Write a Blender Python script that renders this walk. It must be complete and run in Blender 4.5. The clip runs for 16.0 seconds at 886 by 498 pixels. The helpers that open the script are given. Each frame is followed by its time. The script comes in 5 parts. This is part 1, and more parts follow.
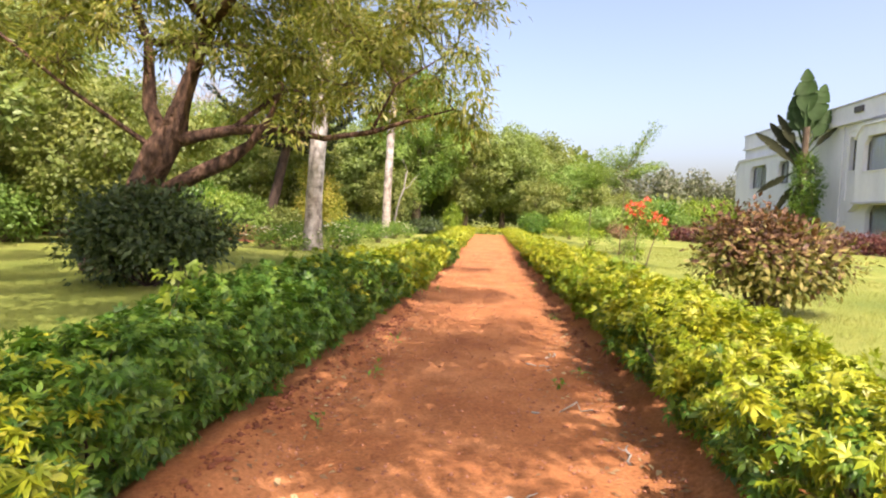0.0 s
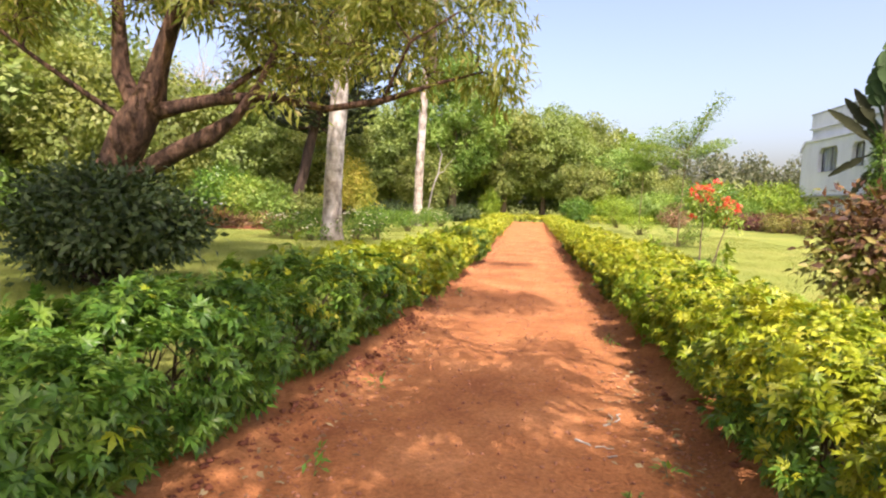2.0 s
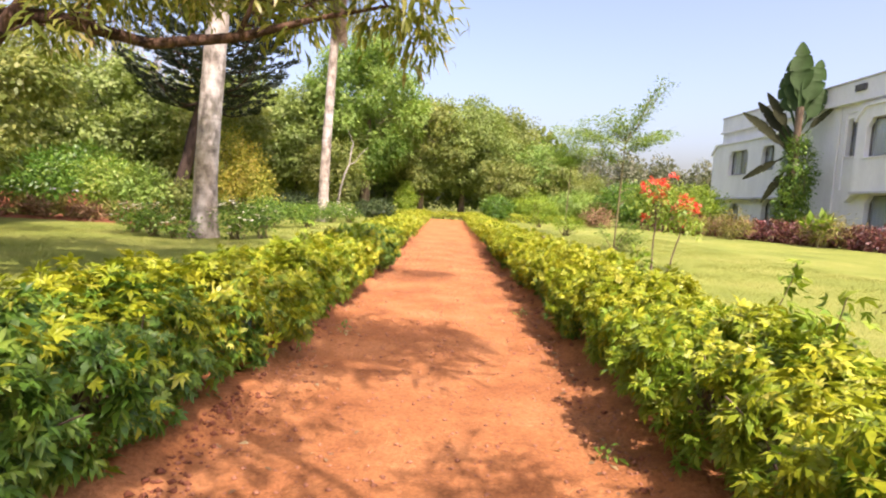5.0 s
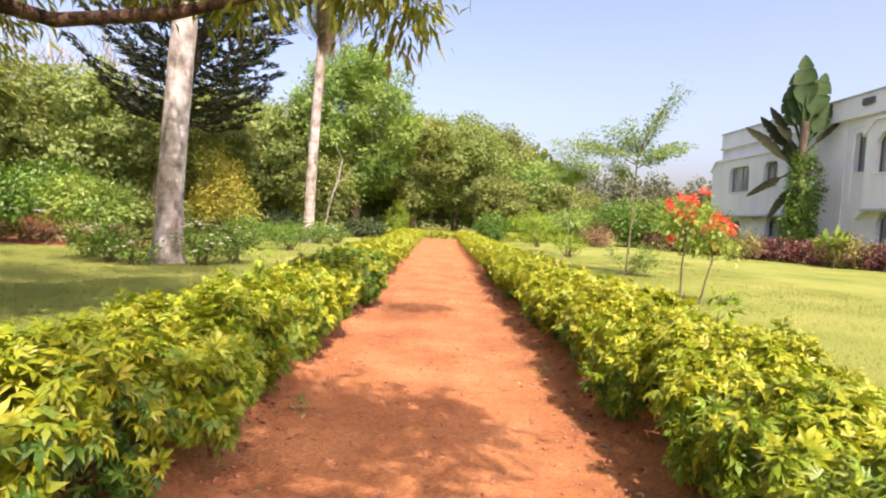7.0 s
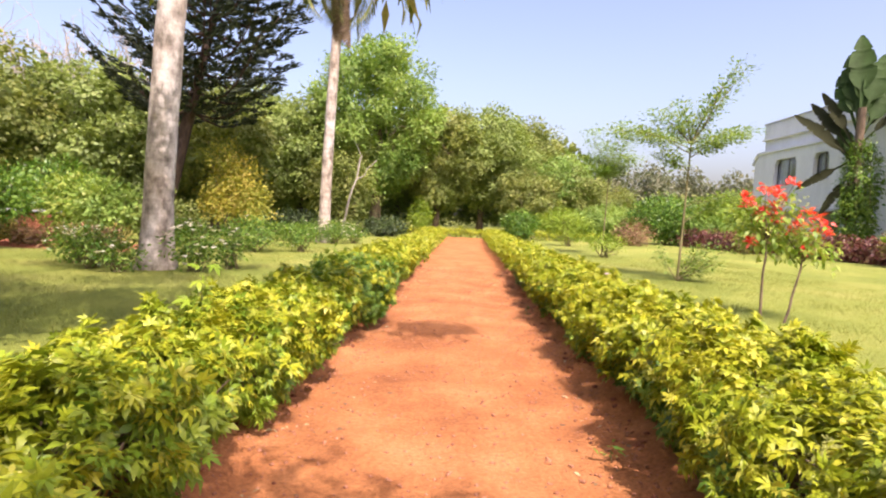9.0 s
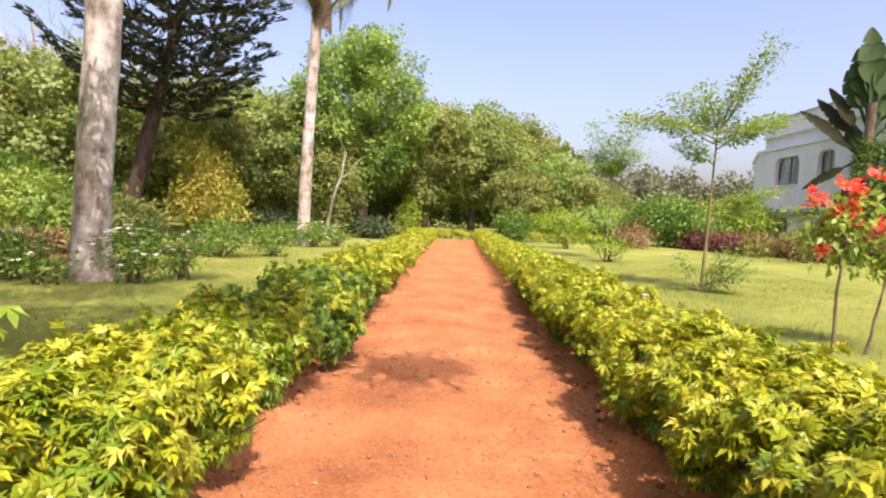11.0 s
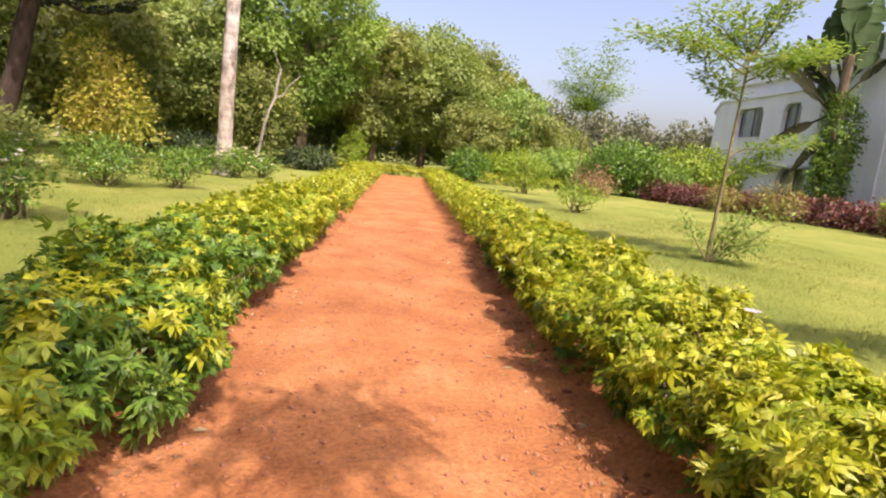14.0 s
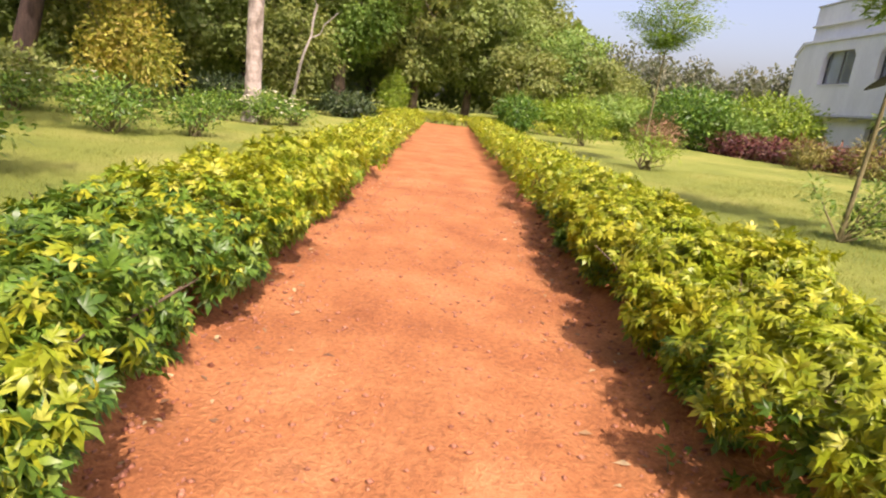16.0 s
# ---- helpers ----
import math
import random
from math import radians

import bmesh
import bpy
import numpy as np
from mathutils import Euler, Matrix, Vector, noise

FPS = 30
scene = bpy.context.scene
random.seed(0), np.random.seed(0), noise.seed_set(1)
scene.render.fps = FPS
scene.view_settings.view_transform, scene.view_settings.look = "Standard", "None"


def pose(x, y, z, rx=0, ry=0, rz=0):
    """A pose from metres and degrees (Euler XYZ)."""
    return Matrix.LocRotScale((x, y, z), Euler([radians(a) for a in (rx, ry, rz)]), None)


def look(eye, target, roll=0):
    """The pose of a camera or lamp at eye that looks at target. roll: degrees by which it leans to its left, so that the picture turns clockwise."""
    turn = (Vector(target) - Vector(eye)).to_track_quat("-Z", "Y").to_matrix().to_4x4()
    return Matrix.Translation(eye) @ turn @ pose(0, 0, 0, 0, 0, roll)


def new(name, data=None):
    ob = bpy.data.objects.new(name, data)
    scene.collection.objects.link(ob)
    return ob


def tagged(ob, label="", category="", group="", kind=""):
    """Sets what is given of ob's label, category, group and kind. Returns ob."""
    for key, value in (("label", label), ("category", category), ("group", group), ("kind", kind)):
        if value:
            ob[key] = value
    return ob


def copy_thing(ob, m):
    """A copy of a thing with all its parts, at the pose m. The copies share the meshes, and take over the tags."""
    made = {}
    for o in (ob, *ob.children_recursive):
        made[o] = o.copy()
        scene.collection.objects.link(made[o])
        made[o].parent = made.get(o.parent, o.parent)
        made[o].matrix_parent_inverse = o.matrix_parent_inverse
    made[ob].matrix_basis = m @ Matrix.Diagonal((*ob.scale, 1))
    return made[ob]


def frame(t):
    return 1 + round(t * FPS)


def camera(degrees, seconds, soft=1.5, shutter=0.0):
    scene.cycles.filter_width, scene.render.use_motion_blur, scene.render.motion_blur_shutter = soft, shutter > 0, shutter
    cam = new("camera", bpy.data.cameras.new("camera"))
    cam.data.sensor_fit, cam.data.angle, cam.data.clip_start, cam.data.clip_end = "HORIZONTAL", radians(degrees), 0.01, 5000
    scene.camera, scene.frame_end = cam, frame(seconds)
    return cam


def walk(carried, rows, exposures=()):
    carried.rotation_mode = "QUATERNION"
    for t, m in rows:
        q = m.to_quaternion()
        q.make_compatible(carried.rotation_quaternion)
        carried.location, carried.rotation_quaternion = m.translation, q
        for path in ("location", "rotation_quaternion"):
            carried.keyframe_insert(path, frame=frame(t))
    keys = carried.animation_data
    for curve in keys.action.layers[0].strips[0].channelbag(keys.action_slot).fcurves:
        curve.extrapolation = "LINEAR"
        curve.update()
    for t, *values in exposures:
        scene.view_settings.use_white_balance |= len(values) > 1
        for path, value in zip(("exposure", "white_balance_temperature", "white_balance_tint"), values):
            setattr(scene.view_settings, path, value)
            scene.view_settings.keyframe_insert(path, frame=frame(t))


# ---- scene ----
cam = camera(76.5, 16.0, 2.1)
METRES, EYE, TILT, LEAN, TURN = 15.0, 1.5, -3.45, -1.9, 4.7
ROWS = [
    (0.0, 0.0, 0.0, 0.0, -0.0, 0.0, 0.0),
    (0.5, 0.0054, 0.0397, -0.0017, 1.29, 0.08, -0.26),
    (1.0, 0.0094, 0.08, 0.0003, 1.4, -0.58, -0.43),
    (1.5, 0.0145, 0.1097, -0.0, 1.51, -0.4, -0.35),
    (2.0, 0.0181, 0.1449, 0.0074, 4.09, -1.36, -0.2),
    (2.5, 0.019, 0.1785, 0.0044, 4.9, -1.88, -0.33),
    (3.0, 0.02, 0.2197, 0.0104, 4.01, -1.8, -0.52),
    (3.5, 0.0236, 0.2561, 0.0068, 1.3, -1.69, -0.64),
    (6.0, 0.0345, 0.4027, 0.0222, -5.34, -1.51, -1.0),
    (6.5, 0.0358, 0.4275, 0.0272, -5.44, -0.22, -0.89),
    (7.0, 0.0371, 0.46, 0.0229, -5.01, 0.19, -0.77),
    (7.5, 0.039, 0.4879, 0.0262, -4.43, -0.22, -0.79),
    (8.0, 0.0443, 0.5208, 0.0228, -4.05, -0.13, -0.73),
    (8.5, 0.0486, 0.548, 0.0293, -2.42, -0.12, -0.51),
    (11.0, 0.0598, 0.6947, 0.0394, -3.38, -0.07, -0.48),
    (11.5, 0.0601, 0.7228, 0.0376, -7.02, 0.37, -1.52),
    (12.0, 0.0612, 0.7562, 0.0426, -7.75, 0.15, -2.0),
    (12.5, 0.0659, 0.7839, 0.0381, -8.73, 0.44, -2.06),
    (13.0, 0.0701, 0.8127, 0.0461, -9.09, -0.75, -1.84),
    (13.5, 0.0714, 0.8359, 0.044, -8.61, -2.26, -2.27),
    (14.0, 0.0714, 0.8708, 0.0479, -8.79, -6.36, -3.37),
    (14.5, 0.0738, 0.8988, 0.049, -8.89, -7.85, -3.67),
    (15.0, 0.0783, 0.9296, 0.0474, -8.99, -9.96, -3.48),
    (15.5, 0.0799, 0.9541, 0.0533, -6.18, -11.52, -3.69),
    (16.0, 0.08, 0.9878, 0.05, -4.41, -11.72, -3.98),
]
walk(cam, [(t, pose(0, 0, EYE, TILT, LEAN, TURN) @ pose(METRES * x, METRES * y, METRES * z, 90 + pitch, roll, yaw)) for t, x, y, z, yaw, pitch, roll in ROWS],
     exposures=[(0.0, 1.28, 6800, 24), (3.5, 1.28, 6800, 24), (6.0, 1.22, 6800, 29), (8.5, 1.21, 6800, 29), (12.0, 1.05, 6800, 27), (14.5, 0.97, 6900, 29), (16.0, 0.94, 6900, 30)])

# ---- light: high sun behind the walker, slightly to the right ----
SUN_EL, SUN_AZ = radians(53), radians(155.5)
sun_way = Vector((math.sin(SUN_AZ) * math.cos(SUN_EL), math.cos(SUN_AZ) * math.cos(SUN_EL), math.sin(SUN_EL)))
world = bpy.data.worlds.new("sky")
scene.world = world
world.use_nodes = True
wn = world.node_tree
sky = wn.nodes.new("ShaderNodeTexSky")
sky.sky_type = "NISHITA"
sky.sun_disc = False
sky.sun_elevation, sky.sun_rotation = SUN_EL, SUN_AZ
sky.air_density, sky.dust_density, sky.ozone_density = 1.0, 5.0, 1.3
wn.links.new(sky.outputs[0], wn.nodes["Background"].inputs[0])
wn.nodes["Background"].inputs[1].default_value = 0.149
lamp = bpy.data.lights.new("sun", "SUN")
lamp.energy, lamp.angle, lamp.color = 3.6, radians(0.53), (1.0, 0.95, 0.86)
new("sun", lamp).matrix_world = look(sun_way * 60, (0, 0, 0))

rng = np.random.default_rng(7)


# ---- materials ----
def nodes_of(name):
    m = bpy.data.materials.new(name)
    m.use_nodes = True
    return m, m.node_tree.nodes, m.node_tree.links, m.node_tree.nodes["Principled BSDF"]


def ramp_node(nodes, stops):
    r = nodes.new("ShaderNodeValToRGB")
    while len(r.color_ramp.elements) < len(stops):
        r.color_ramp.elements.new(0.5)
    for e, (p, c) in zip(r.color_ramp.elements, stops):
        e.position, e.color = p, (*c, 1)
    return r


def noise_node(nodes, links, scale, detail=4, rough=0.6, stretch=None):
    g = nodes.new("ShaderNodeNewGeometry")
    n = nodes.new("ShaderNodeTexNoise")
    n.inputs["Scale"].default_value, n.inputs["Detail"].default_value, n.inputs["Roughness"].default_value = scale, detail, rough
    if stretch:
        mp = nodes.new("ShaderNodeMapping")
        mp.inputs["Scale"].default_value = stretch
        links.new(g.outputs["Position"], mp.inputs[0])
        links.new(mp.outputs[0], n.inputs[0])
    else:
        links.new(g.outputs["Position"], n.inputs[0])
    return n


def mix_node(nodes, links, fac, a, b, how="MIX"):
    x = nodes.new("ShaderNodeMix")
    x.data_type, x.blend_type = "RGBA", how
    for sock, v in ((x.inputs[0], fac), (x.inputs[6], a), (x.inputs[7], b)):
        if hasattr(v, "is_output"):
            links.new(v, sock)
        elif isinstance(v, tuple):
            sock.default_value = (*v, 1)
        else:
            sock.default_value = v
    return x.outputs[2]


def bump_to(nodes, links, bsdf, height, strength, distance):
    b = nodes.new("ShaderNodeBump")
    b.inputs["Strength"].default_value, b.inputs["Distance"].default_value = strength, distance
    links.new(height, b.inputs["Height"])
    links.new(b.outputs[0], bsdf.inputs["Normal"])


def leaf_material(name, stops, through_light=0.35, rough=0.45, patch=None, patch_scale=0.8, gloss=0.35):
    """Leaf colour varied leaf by leaf, in patches, with light through the blade."""
    m, nodes, links, bsdf = nodes_of(name)
    g = nodes.new("ShaderNodeNewGeometry")
    r = ramp_node(nodes, stops)
    links.new(g.outputs["Random Per Island"], r.inputs[0])
    col = r.outputs[0]
    if patch:
        n = noise_node(nodes, links, patch_scale, 3)
        pr = ramp_node(nodes, [(0.42, (0, 0, 0)), (0.62, (1, 1, 1))])
        links.new(n.outputs[0], pr.inputs[0])
        col = mix_node(nodes, links, pr.outputs[0], col, patch, "MULTIPLY")
    fine = noise_node(nodes, links, 60, 2)
    fr = ramp_node(nodes, [(0.3, (0.8, 0.8, 0.8)), (0.7, (1.1, 1.1, 1.1))])
    links.new(fine.outputs[0], fr.inputs[0])
    col = mix_node(nodes, links, 1.0, col, fr.outputs[0], "MULTIPLY")
    links.new(col, bsdf.inputs["Base Color"])
    bsdf.inputs["Roughness"].default_value = rough
    bsdf.inputs["Specular IOR Level"].default_value = gloss
    tr = nodes.new("ShaderNodeBsdfTranslucent")
    warm = mix_node(nodes, links, 1.0, col, (1.15, 1.1, 0.6), "MULTIPLY")
    links.new(warm, tr.inputs[0])
    mx = nodes.new("ShaderNodeMixShader")
    mx.inputs[0].default_value = through_light
    links.new(bsdf.outputs[0], mx.inputs[1])
    links.new(tr.outputs[0], mx.inputs[2])
    links.new(mx.outputs[0], nodes["Material Output"].inputs[0])
    return m


def surface(name, stops, scale, rough=0.9, fine_scale=None, bump=0.3, bump_dist=0.01, stretch=None, fine_range=(0.75, 1.2), detail=5):
    m, nodes, links, bsdf = nodes_of(name)
    n = noise_node(nodes, links, scale, detail, 0.62, stretch)
    r = ramp_node(nodes, stops)
    links.new(n.outputs[0], r.inputs[0])
    col = r.outputs[0]
    h = n.outputs[0]
    if fine_scale:
        f = noise_node(nodes, links, fine_scale, 4, 0.7, stretch)
        a, b = fine_range
        fr = ramp_node(nodes, [(0.3, (a, a, a)), (0.7, (b, b, b))])
        links.new(f.outputs[0], fr.inputs[0])
        col = mix_node(nodes, links, 1.0, col, fr.outputs[0], "MULTIPLY")
        h = f.outputs[0]
    links.new(col, bsdf.inputs["Base Color"])
    bsdf.inputs["Roughness"].default_value = rough
    bsdf.inputs["Specular IOR Level"].default_value = 0.2
    bump_to(nodes, links, bsdf, h, bump, bump_dist)
    return m


M_soil = surface("red_soil", [(0.3, (0.262, 0.095, 0.035)), (0.5, (0.365, 0.145, 0.053)), (0.72, (0.47, 0.208, 0.085))], 1.3, 0.95, 34, 1.0, 0.022, None, (0.68, 1.26), 12)
M_bank = surface("dark_soil", [(0.3, (0.16, 0.055, 0.03)), (0.7, (0.30, 0.11, 0.06))], 3.0, 0.95, 60, 0.6, 0.02)
M_lawn = surface("lawn_turf", [(0.28, (0.13, 0.172, 0.03)), (0.5, (0.20, 0.232, 0.043)), (0.74, (0.295, 0.295, 0.078))], 0.35, 0.95, 45, 0.8, 0.03, None, (0.6, 1.3))
M_blade = leaf_material("grass_blade", [(0, (0.14, 0.19, 0.03)), (0.6, (0.225, 0.26, 0.05)), (1, (0.33, 0.315, 0.088))], 0.4, 0.6)
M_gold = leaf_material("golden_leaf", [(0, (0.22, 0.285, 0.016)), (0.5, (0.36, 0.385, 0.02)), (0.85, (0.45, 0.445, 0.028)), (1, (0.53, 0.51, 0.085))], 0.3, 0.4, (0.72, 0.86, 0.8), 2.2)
M_green = leaf_material("hedge_green_leaf", [(0, (0.07, 0.155, 0.02)), (0.5, (0.125, 0.235, 0.025)), (1, (0.24, 0.335, 0.045))], 0.28, 0.38, (0.7, 0.8, 0.8), 2.0)
M_fresh = leaf_material("fresh_green_leaf", [(0, (0.16, 0.265, 0.02)), (0.5, (0.22, 0.325, 0.025)), (1, (0.33, 0.40, 0.04))], 0.3, 0.42, (0.75, 0.85, 0.8), 1.5)
M_sapling = leaf_material("sapling_leaf", [(0, (0.13, 0.25, 0.05)), (0.5, (0.21, 0.33, 0.07)), (1, (0.36, 0.44, 0.12))], 0.45, 0.45, (0.75, 0.8, 0.85), 1.5)
M_lime = leaf_material("lime_leaf", [(0, (0.17, 0.29, 0.04)), (0.5, (0.27, 0.39, 0.06)), (1, (0.42, 0.48, 0.12))], 0.45, 0.45, (0.8, 0.85, 0.8), 1.5)
M_deep = leaf_material("deep_green_leaf", [(0, (0.06, 0.14, 0.018)), (0.5, (0.11, 0.235, 0.028)), (1, (0.23, 0.35, 0.05))], 0.38, 0.36, (0.7, 0.8, 0.8), 2.0)
M_mango = leaf_material("mango_leaf", [(0, (0.15, 0.195, 0.035)), (0.5, (0.26, 0.305, 0.06)), (0.85, (0.38, 0.39, 0.1)), (1, (0.48, 0.41, 0.17))], 0.58, 0.35, (0.75, 0.7, 0.6), 0.9)
M_tree = leaf_material("woodland_leaf", [(0, (0.18, 0.25, 0.06)), (0.5, (0.245, 0.335, 0.082)), (1, (0.32, 0.385, 0.115))], 0.42, 0.5, (0.75, 0.8, 0.85), 0.35)
M_tree2 = leaf_material("bright_tree_leaf", [(0, (0.165, 0.28, 0.048)), (0.5, (0.23, 0.355, 0.065)), (1, (0.33, 0.43, 0.1))], 0.42, 0.5, (0.7, 0.8, 0.8), 0.35)
M_olive = leaf_material("olive_leaf", [(0, (0.18, 0.225, 0.055)), (0.5, (0.25, 0.295, 0.072)), (1, (0.34, 0.355, 0.105))], 0.42, 0.5, (0.7, 0.8, 0.75), 0.4)
M_amber = leaf_material("amber_leaf", [(0, (0.27, 0.29, 0.04)), (0.5, (0.48, 0.44, 0.07)), (1, (0.58, 0.44, 0.12))], 0.45, 0.5, (0.7, 0.85, 0.7), 0.6)
M_pine = leaf_material("pine_needle", [(0, (0.012, 0.022, 0.012)), (0.6, (0.028, 0.045, 0.02)), (1, (0.06, 0.075, 0.03))], 0.12, 0.6)
M_dark = leaf_material("dark_bush_leaf", [(0, (0.022, 0.044, 0.014)), (0.6, (0.048, 0.08, 0.022)), (1, (0.10, 0.135, 0.042))], 0.22, 0.5)
M_croton_red = leaf_material("croton_red_leaf", [(0, (0.06, 0.03, 0.02)), (0.5, (0.135, 0.068, 0.034)), (1, (0.23, 0.14, 0.055))], 0.25, 0.45, None, 0.8, 0.2)
M_croton_yel = leaf_material("croton_yellow_leaf", [(0, (0.09, 0.11, 0.022)), (0.5, (0.215, 0.205, 0.045)), (1, (0.37, 0.31, 0.1))], 0.28, 0.45, None, 0.8, 0.2)
M_maroon = leaf_material("maroon_leaf", [(0, (0.07, 0.022, 0.022)), (0.5, (0.165, 0.05, 0.045)), (0.85, (0.27, 0.095, 0.07)), (1, (0.32, 0.25, 0.10))], 0.25, 0.4, (0.7, 0.8, 0.8), 0.9)
M_brown = leaf_material("dry_brown_leaf", [(0, (0.16, 0.09, 0.045)), (1, (0.36, 0.22, 0.12))], 0.25, 0.6)
M_petal_red = leaf_material("scarlet_petal", [(0, (0.72, 0.05, 0.035)), (0.6, (0.84, 0.11, 0.085)), (1, (0.9, 0.24, 0.2))], 0.35, 0.5)
M_petal_white = leaf_material("white_petal", [(0, (0.8, 0.74, 0.68)), (1, (0.85, 0.83, 0.8))], 0.3, 0.5)
M_petal_lilac = leaf_material("lilac_petal", [(0, (0.62, 0.42, 0.62)), (1, (0.75, 0.58, 0.74))], 0.3, 0.5)
M_paddle = leaf_material("paddle_leaf", [(0, (0.022, 0.048, 0.014)), (0.5, (0.04, 0.08, 0.022)), (1, (0.068, 0.12, 0.036))], 0.3, 0.6, (0.7, 0.7, 0.6), 1.2, 0.15)
M_frond = leaf_material("palm_frond", [(0, (0.09, 0.12, 0.03)), (0.6, (0.17, 0.20, 0.05)), (1, (0.30, 0.28, 0.10))], 0.3, 0.45)
M_deadfrond = leaf_material("dead_frond", [(0, (0.16, 0.11, 0.07)), (1, (0.34, 0.25, 0.16))], 0.2, 0.7)
# haze of distance is put into this muted leaf colour
M_haze = leaf_material("hazy_distant_foliage", [(0, (0.135, 0.165, 0.095)), (0.6, (0.17, 0.185, 0.12)), (1, (0.225, 0.225, 0.155))], 0.3, 0.9, None, 0.8, 0.08)
M_farwood = leaf_material("far_wood_leaf", [(0, (0.14, 0.19, 0.048)), (0.6, (0.19, 0.235, 0.062)), (1, (0.26, 0.285, 0.085))], 0.4, 0.6, (0.7, 0.75, 0.7), 0.15)
M_mangobark = surface("reddish_bark", [(0.36, (0.032, 0.02, 0.015)), (0.5, (0.095, 0.055, 0.038)), (0.68, (0.23, 0.135, 0.088))], 7, 0.95, 20, 1.0, 0.09, (1, 1, 0.35))
M_bark = surface("brown_bark", [(0.3, (0.07, 0.05, 0.035)), (0.7, (0.20, 0.15, 0.10))], 5, 0.95, 30, 0.8, 0.02, (1, 1, 0.3))
M_darkbark = surface("dark_bark", [(0.3, (0.03, 0.022, 0.018)), (0.7, (0.09, 0.06, 0.045))], 5, 0.95, 25, 0.8, 0.02, (1, 1, 0.3))
M_palebark = surface("pale_palm_bark", [(0.33, (0.14, 0.128, 0.115)), (0.44, (0.29, 0.27, 0.25)), (0.54, (0.42, 0.40, 0.38)), (0.7, (0.58, 0.56, 0.54))], 3.6, 0.9, 24, 0.6, 0.015, (1, 1, 0.6), (0.8, 1.12), 6)
pn, pl = M_palebark.node_tree.nodes, M_palebark.node_tree.links
rings = noise_node(pn, pl, 1.0, 3, 0.6, (0.6, 0.6, 9))
rr = ramp_node(pn, [(0.36, (0.84, 0.82, 0.80)), (0.55, (1.03, 1.02, 1.0))])
pl.new(rings.outputs[0], rr.inputs[0])
big = noise_node(pn, pl, 0.8, 3, 0.6, (1, 1, 0.5))
br = ramp_node(pn, [(0.42, (0.95, 0.86, 0.77)), (0.6, (1.0, 1.0, 1.0))])
pl.new(big.outputs[0], br.inputs[0])
pb = pn["Principled BSDF"].inputs["Base Color"]
pc = mix_node(pn, pl, 1.0, pb.links[0].from_socket, rr.outputs[0], "MULTIPLY")
pl.new(mix_node(pn, pl, 1.0, pc, br.outputs[0], "MULTIPLY"), pb)
M_greybark = surface("grey_thin_bark", [(0.3, (0.25, 0.22, 0.18)), (0.7, (0.45, 0.42, 0.36))], 6, 0.9, 30, 0.5, 0.01, (1, 1, 0.4))
M_stem = surface("green_brown_stem", [(0.3, (0.10, 0.09, 0.04)), (0.7, (0.22, 0.19, 0.09))], 9, 0.85, 40, 0.4, 0.005)
M_stone = surface("pebble", [(0.3, (0.24, 0.09, 0.05)), (0.7, (0.42, 0.20, 0.12))], 9, 0.9, 60, 0.3, 0.004)
M_dryleaf = leaf_material("fallen_leaf", [(0, (0.16, 0.08, 0.04)), (0.6, (0.30, 0.18, 0.08)), (1, (0.48, 0.38, 0.2))], 0.1, 0.7)
M_wall = surface("white_render", [(0.3, (0.68, 0.68, 0.69)), (0.6, (0.78, 0.78, 0.79)), (0.8, (0.82, 0.82, 0.82))], 0.9, 0.85, 14, 0.25, 0.004, (1, 1, 0.25), (0.93, 1.04))
M_trim = surface("grey_coping", [(0.3, (0.42, 0.42, 0.44)), (0.7, (0.58, 0.58, 0.60))], 2.0, 0.85, 20, 0.3, 0.004)
M_frame = surface("dark_window_frame", [(0.3, (0.08, 0.075, 0.075)), (0.7, (0.14, 0.13, 0.13))], 4, 0.5, 40, 0.1, 0.002)
M_curtain = surface("pale_curtain", [(0.3, (0.42, 0.44, 0.45)), (0.7, (0.62, 0.63, 0.63))], 6, 0.9, 30, 0.3, 0.01, (1, 4, 0.1))
M_room = surface("dim_room", [(0.3, (0.12, 0.12, 0.13)), (0.7, (0.2, 0.2, 0.21))], 2, 0.9)
M_glass, gn, gl, gb = nodes_of("window_glass")
gb.inputs["Base Color"].default_value = (0.85, 0.9, 0.92, 1)
gb.inputs["Roughness"].default_value = 0.05
gb.inputs["Transmission Weight"].default_value = 0.9
gb.inputs["IOR"].default_value = 1.45


# ---- mesh helpers ----
MASSES = ("branchwork", "crown", "shade_boughs", "branch_tip_foliage", "needles", "frond", "dead_frond", "flower")


def part(name, data, material, parent=None, label=""):
    """Links a mesh (or a bmesh) as one object under a thing or a part."""
    if isinstance(data, bmesh.types.BMesh):
        me = bpy.data.meshes.new(name)
        data.to_mesh(me)
        data.free()
    else:
        me = data
    if material and not me.materials:
        me.materials.append(material)
    ob = new(name, me)
    ob.parent = parent
    if parent and ("leaves" in name or name in MASSES):
        ob["kind"] = "stuff"
    if label:
        tagged(ob, label)
    return ob


def thing(name, label, category, at=(0, 0, 0), group="", kind="", turn=0.0):
    ob = new(name)
    ob.empty_display_size = 0.2
    ob.matrix_basis = pose(*at, 0, 0, turn)
    return tagged(ob, label, category, group, kind)


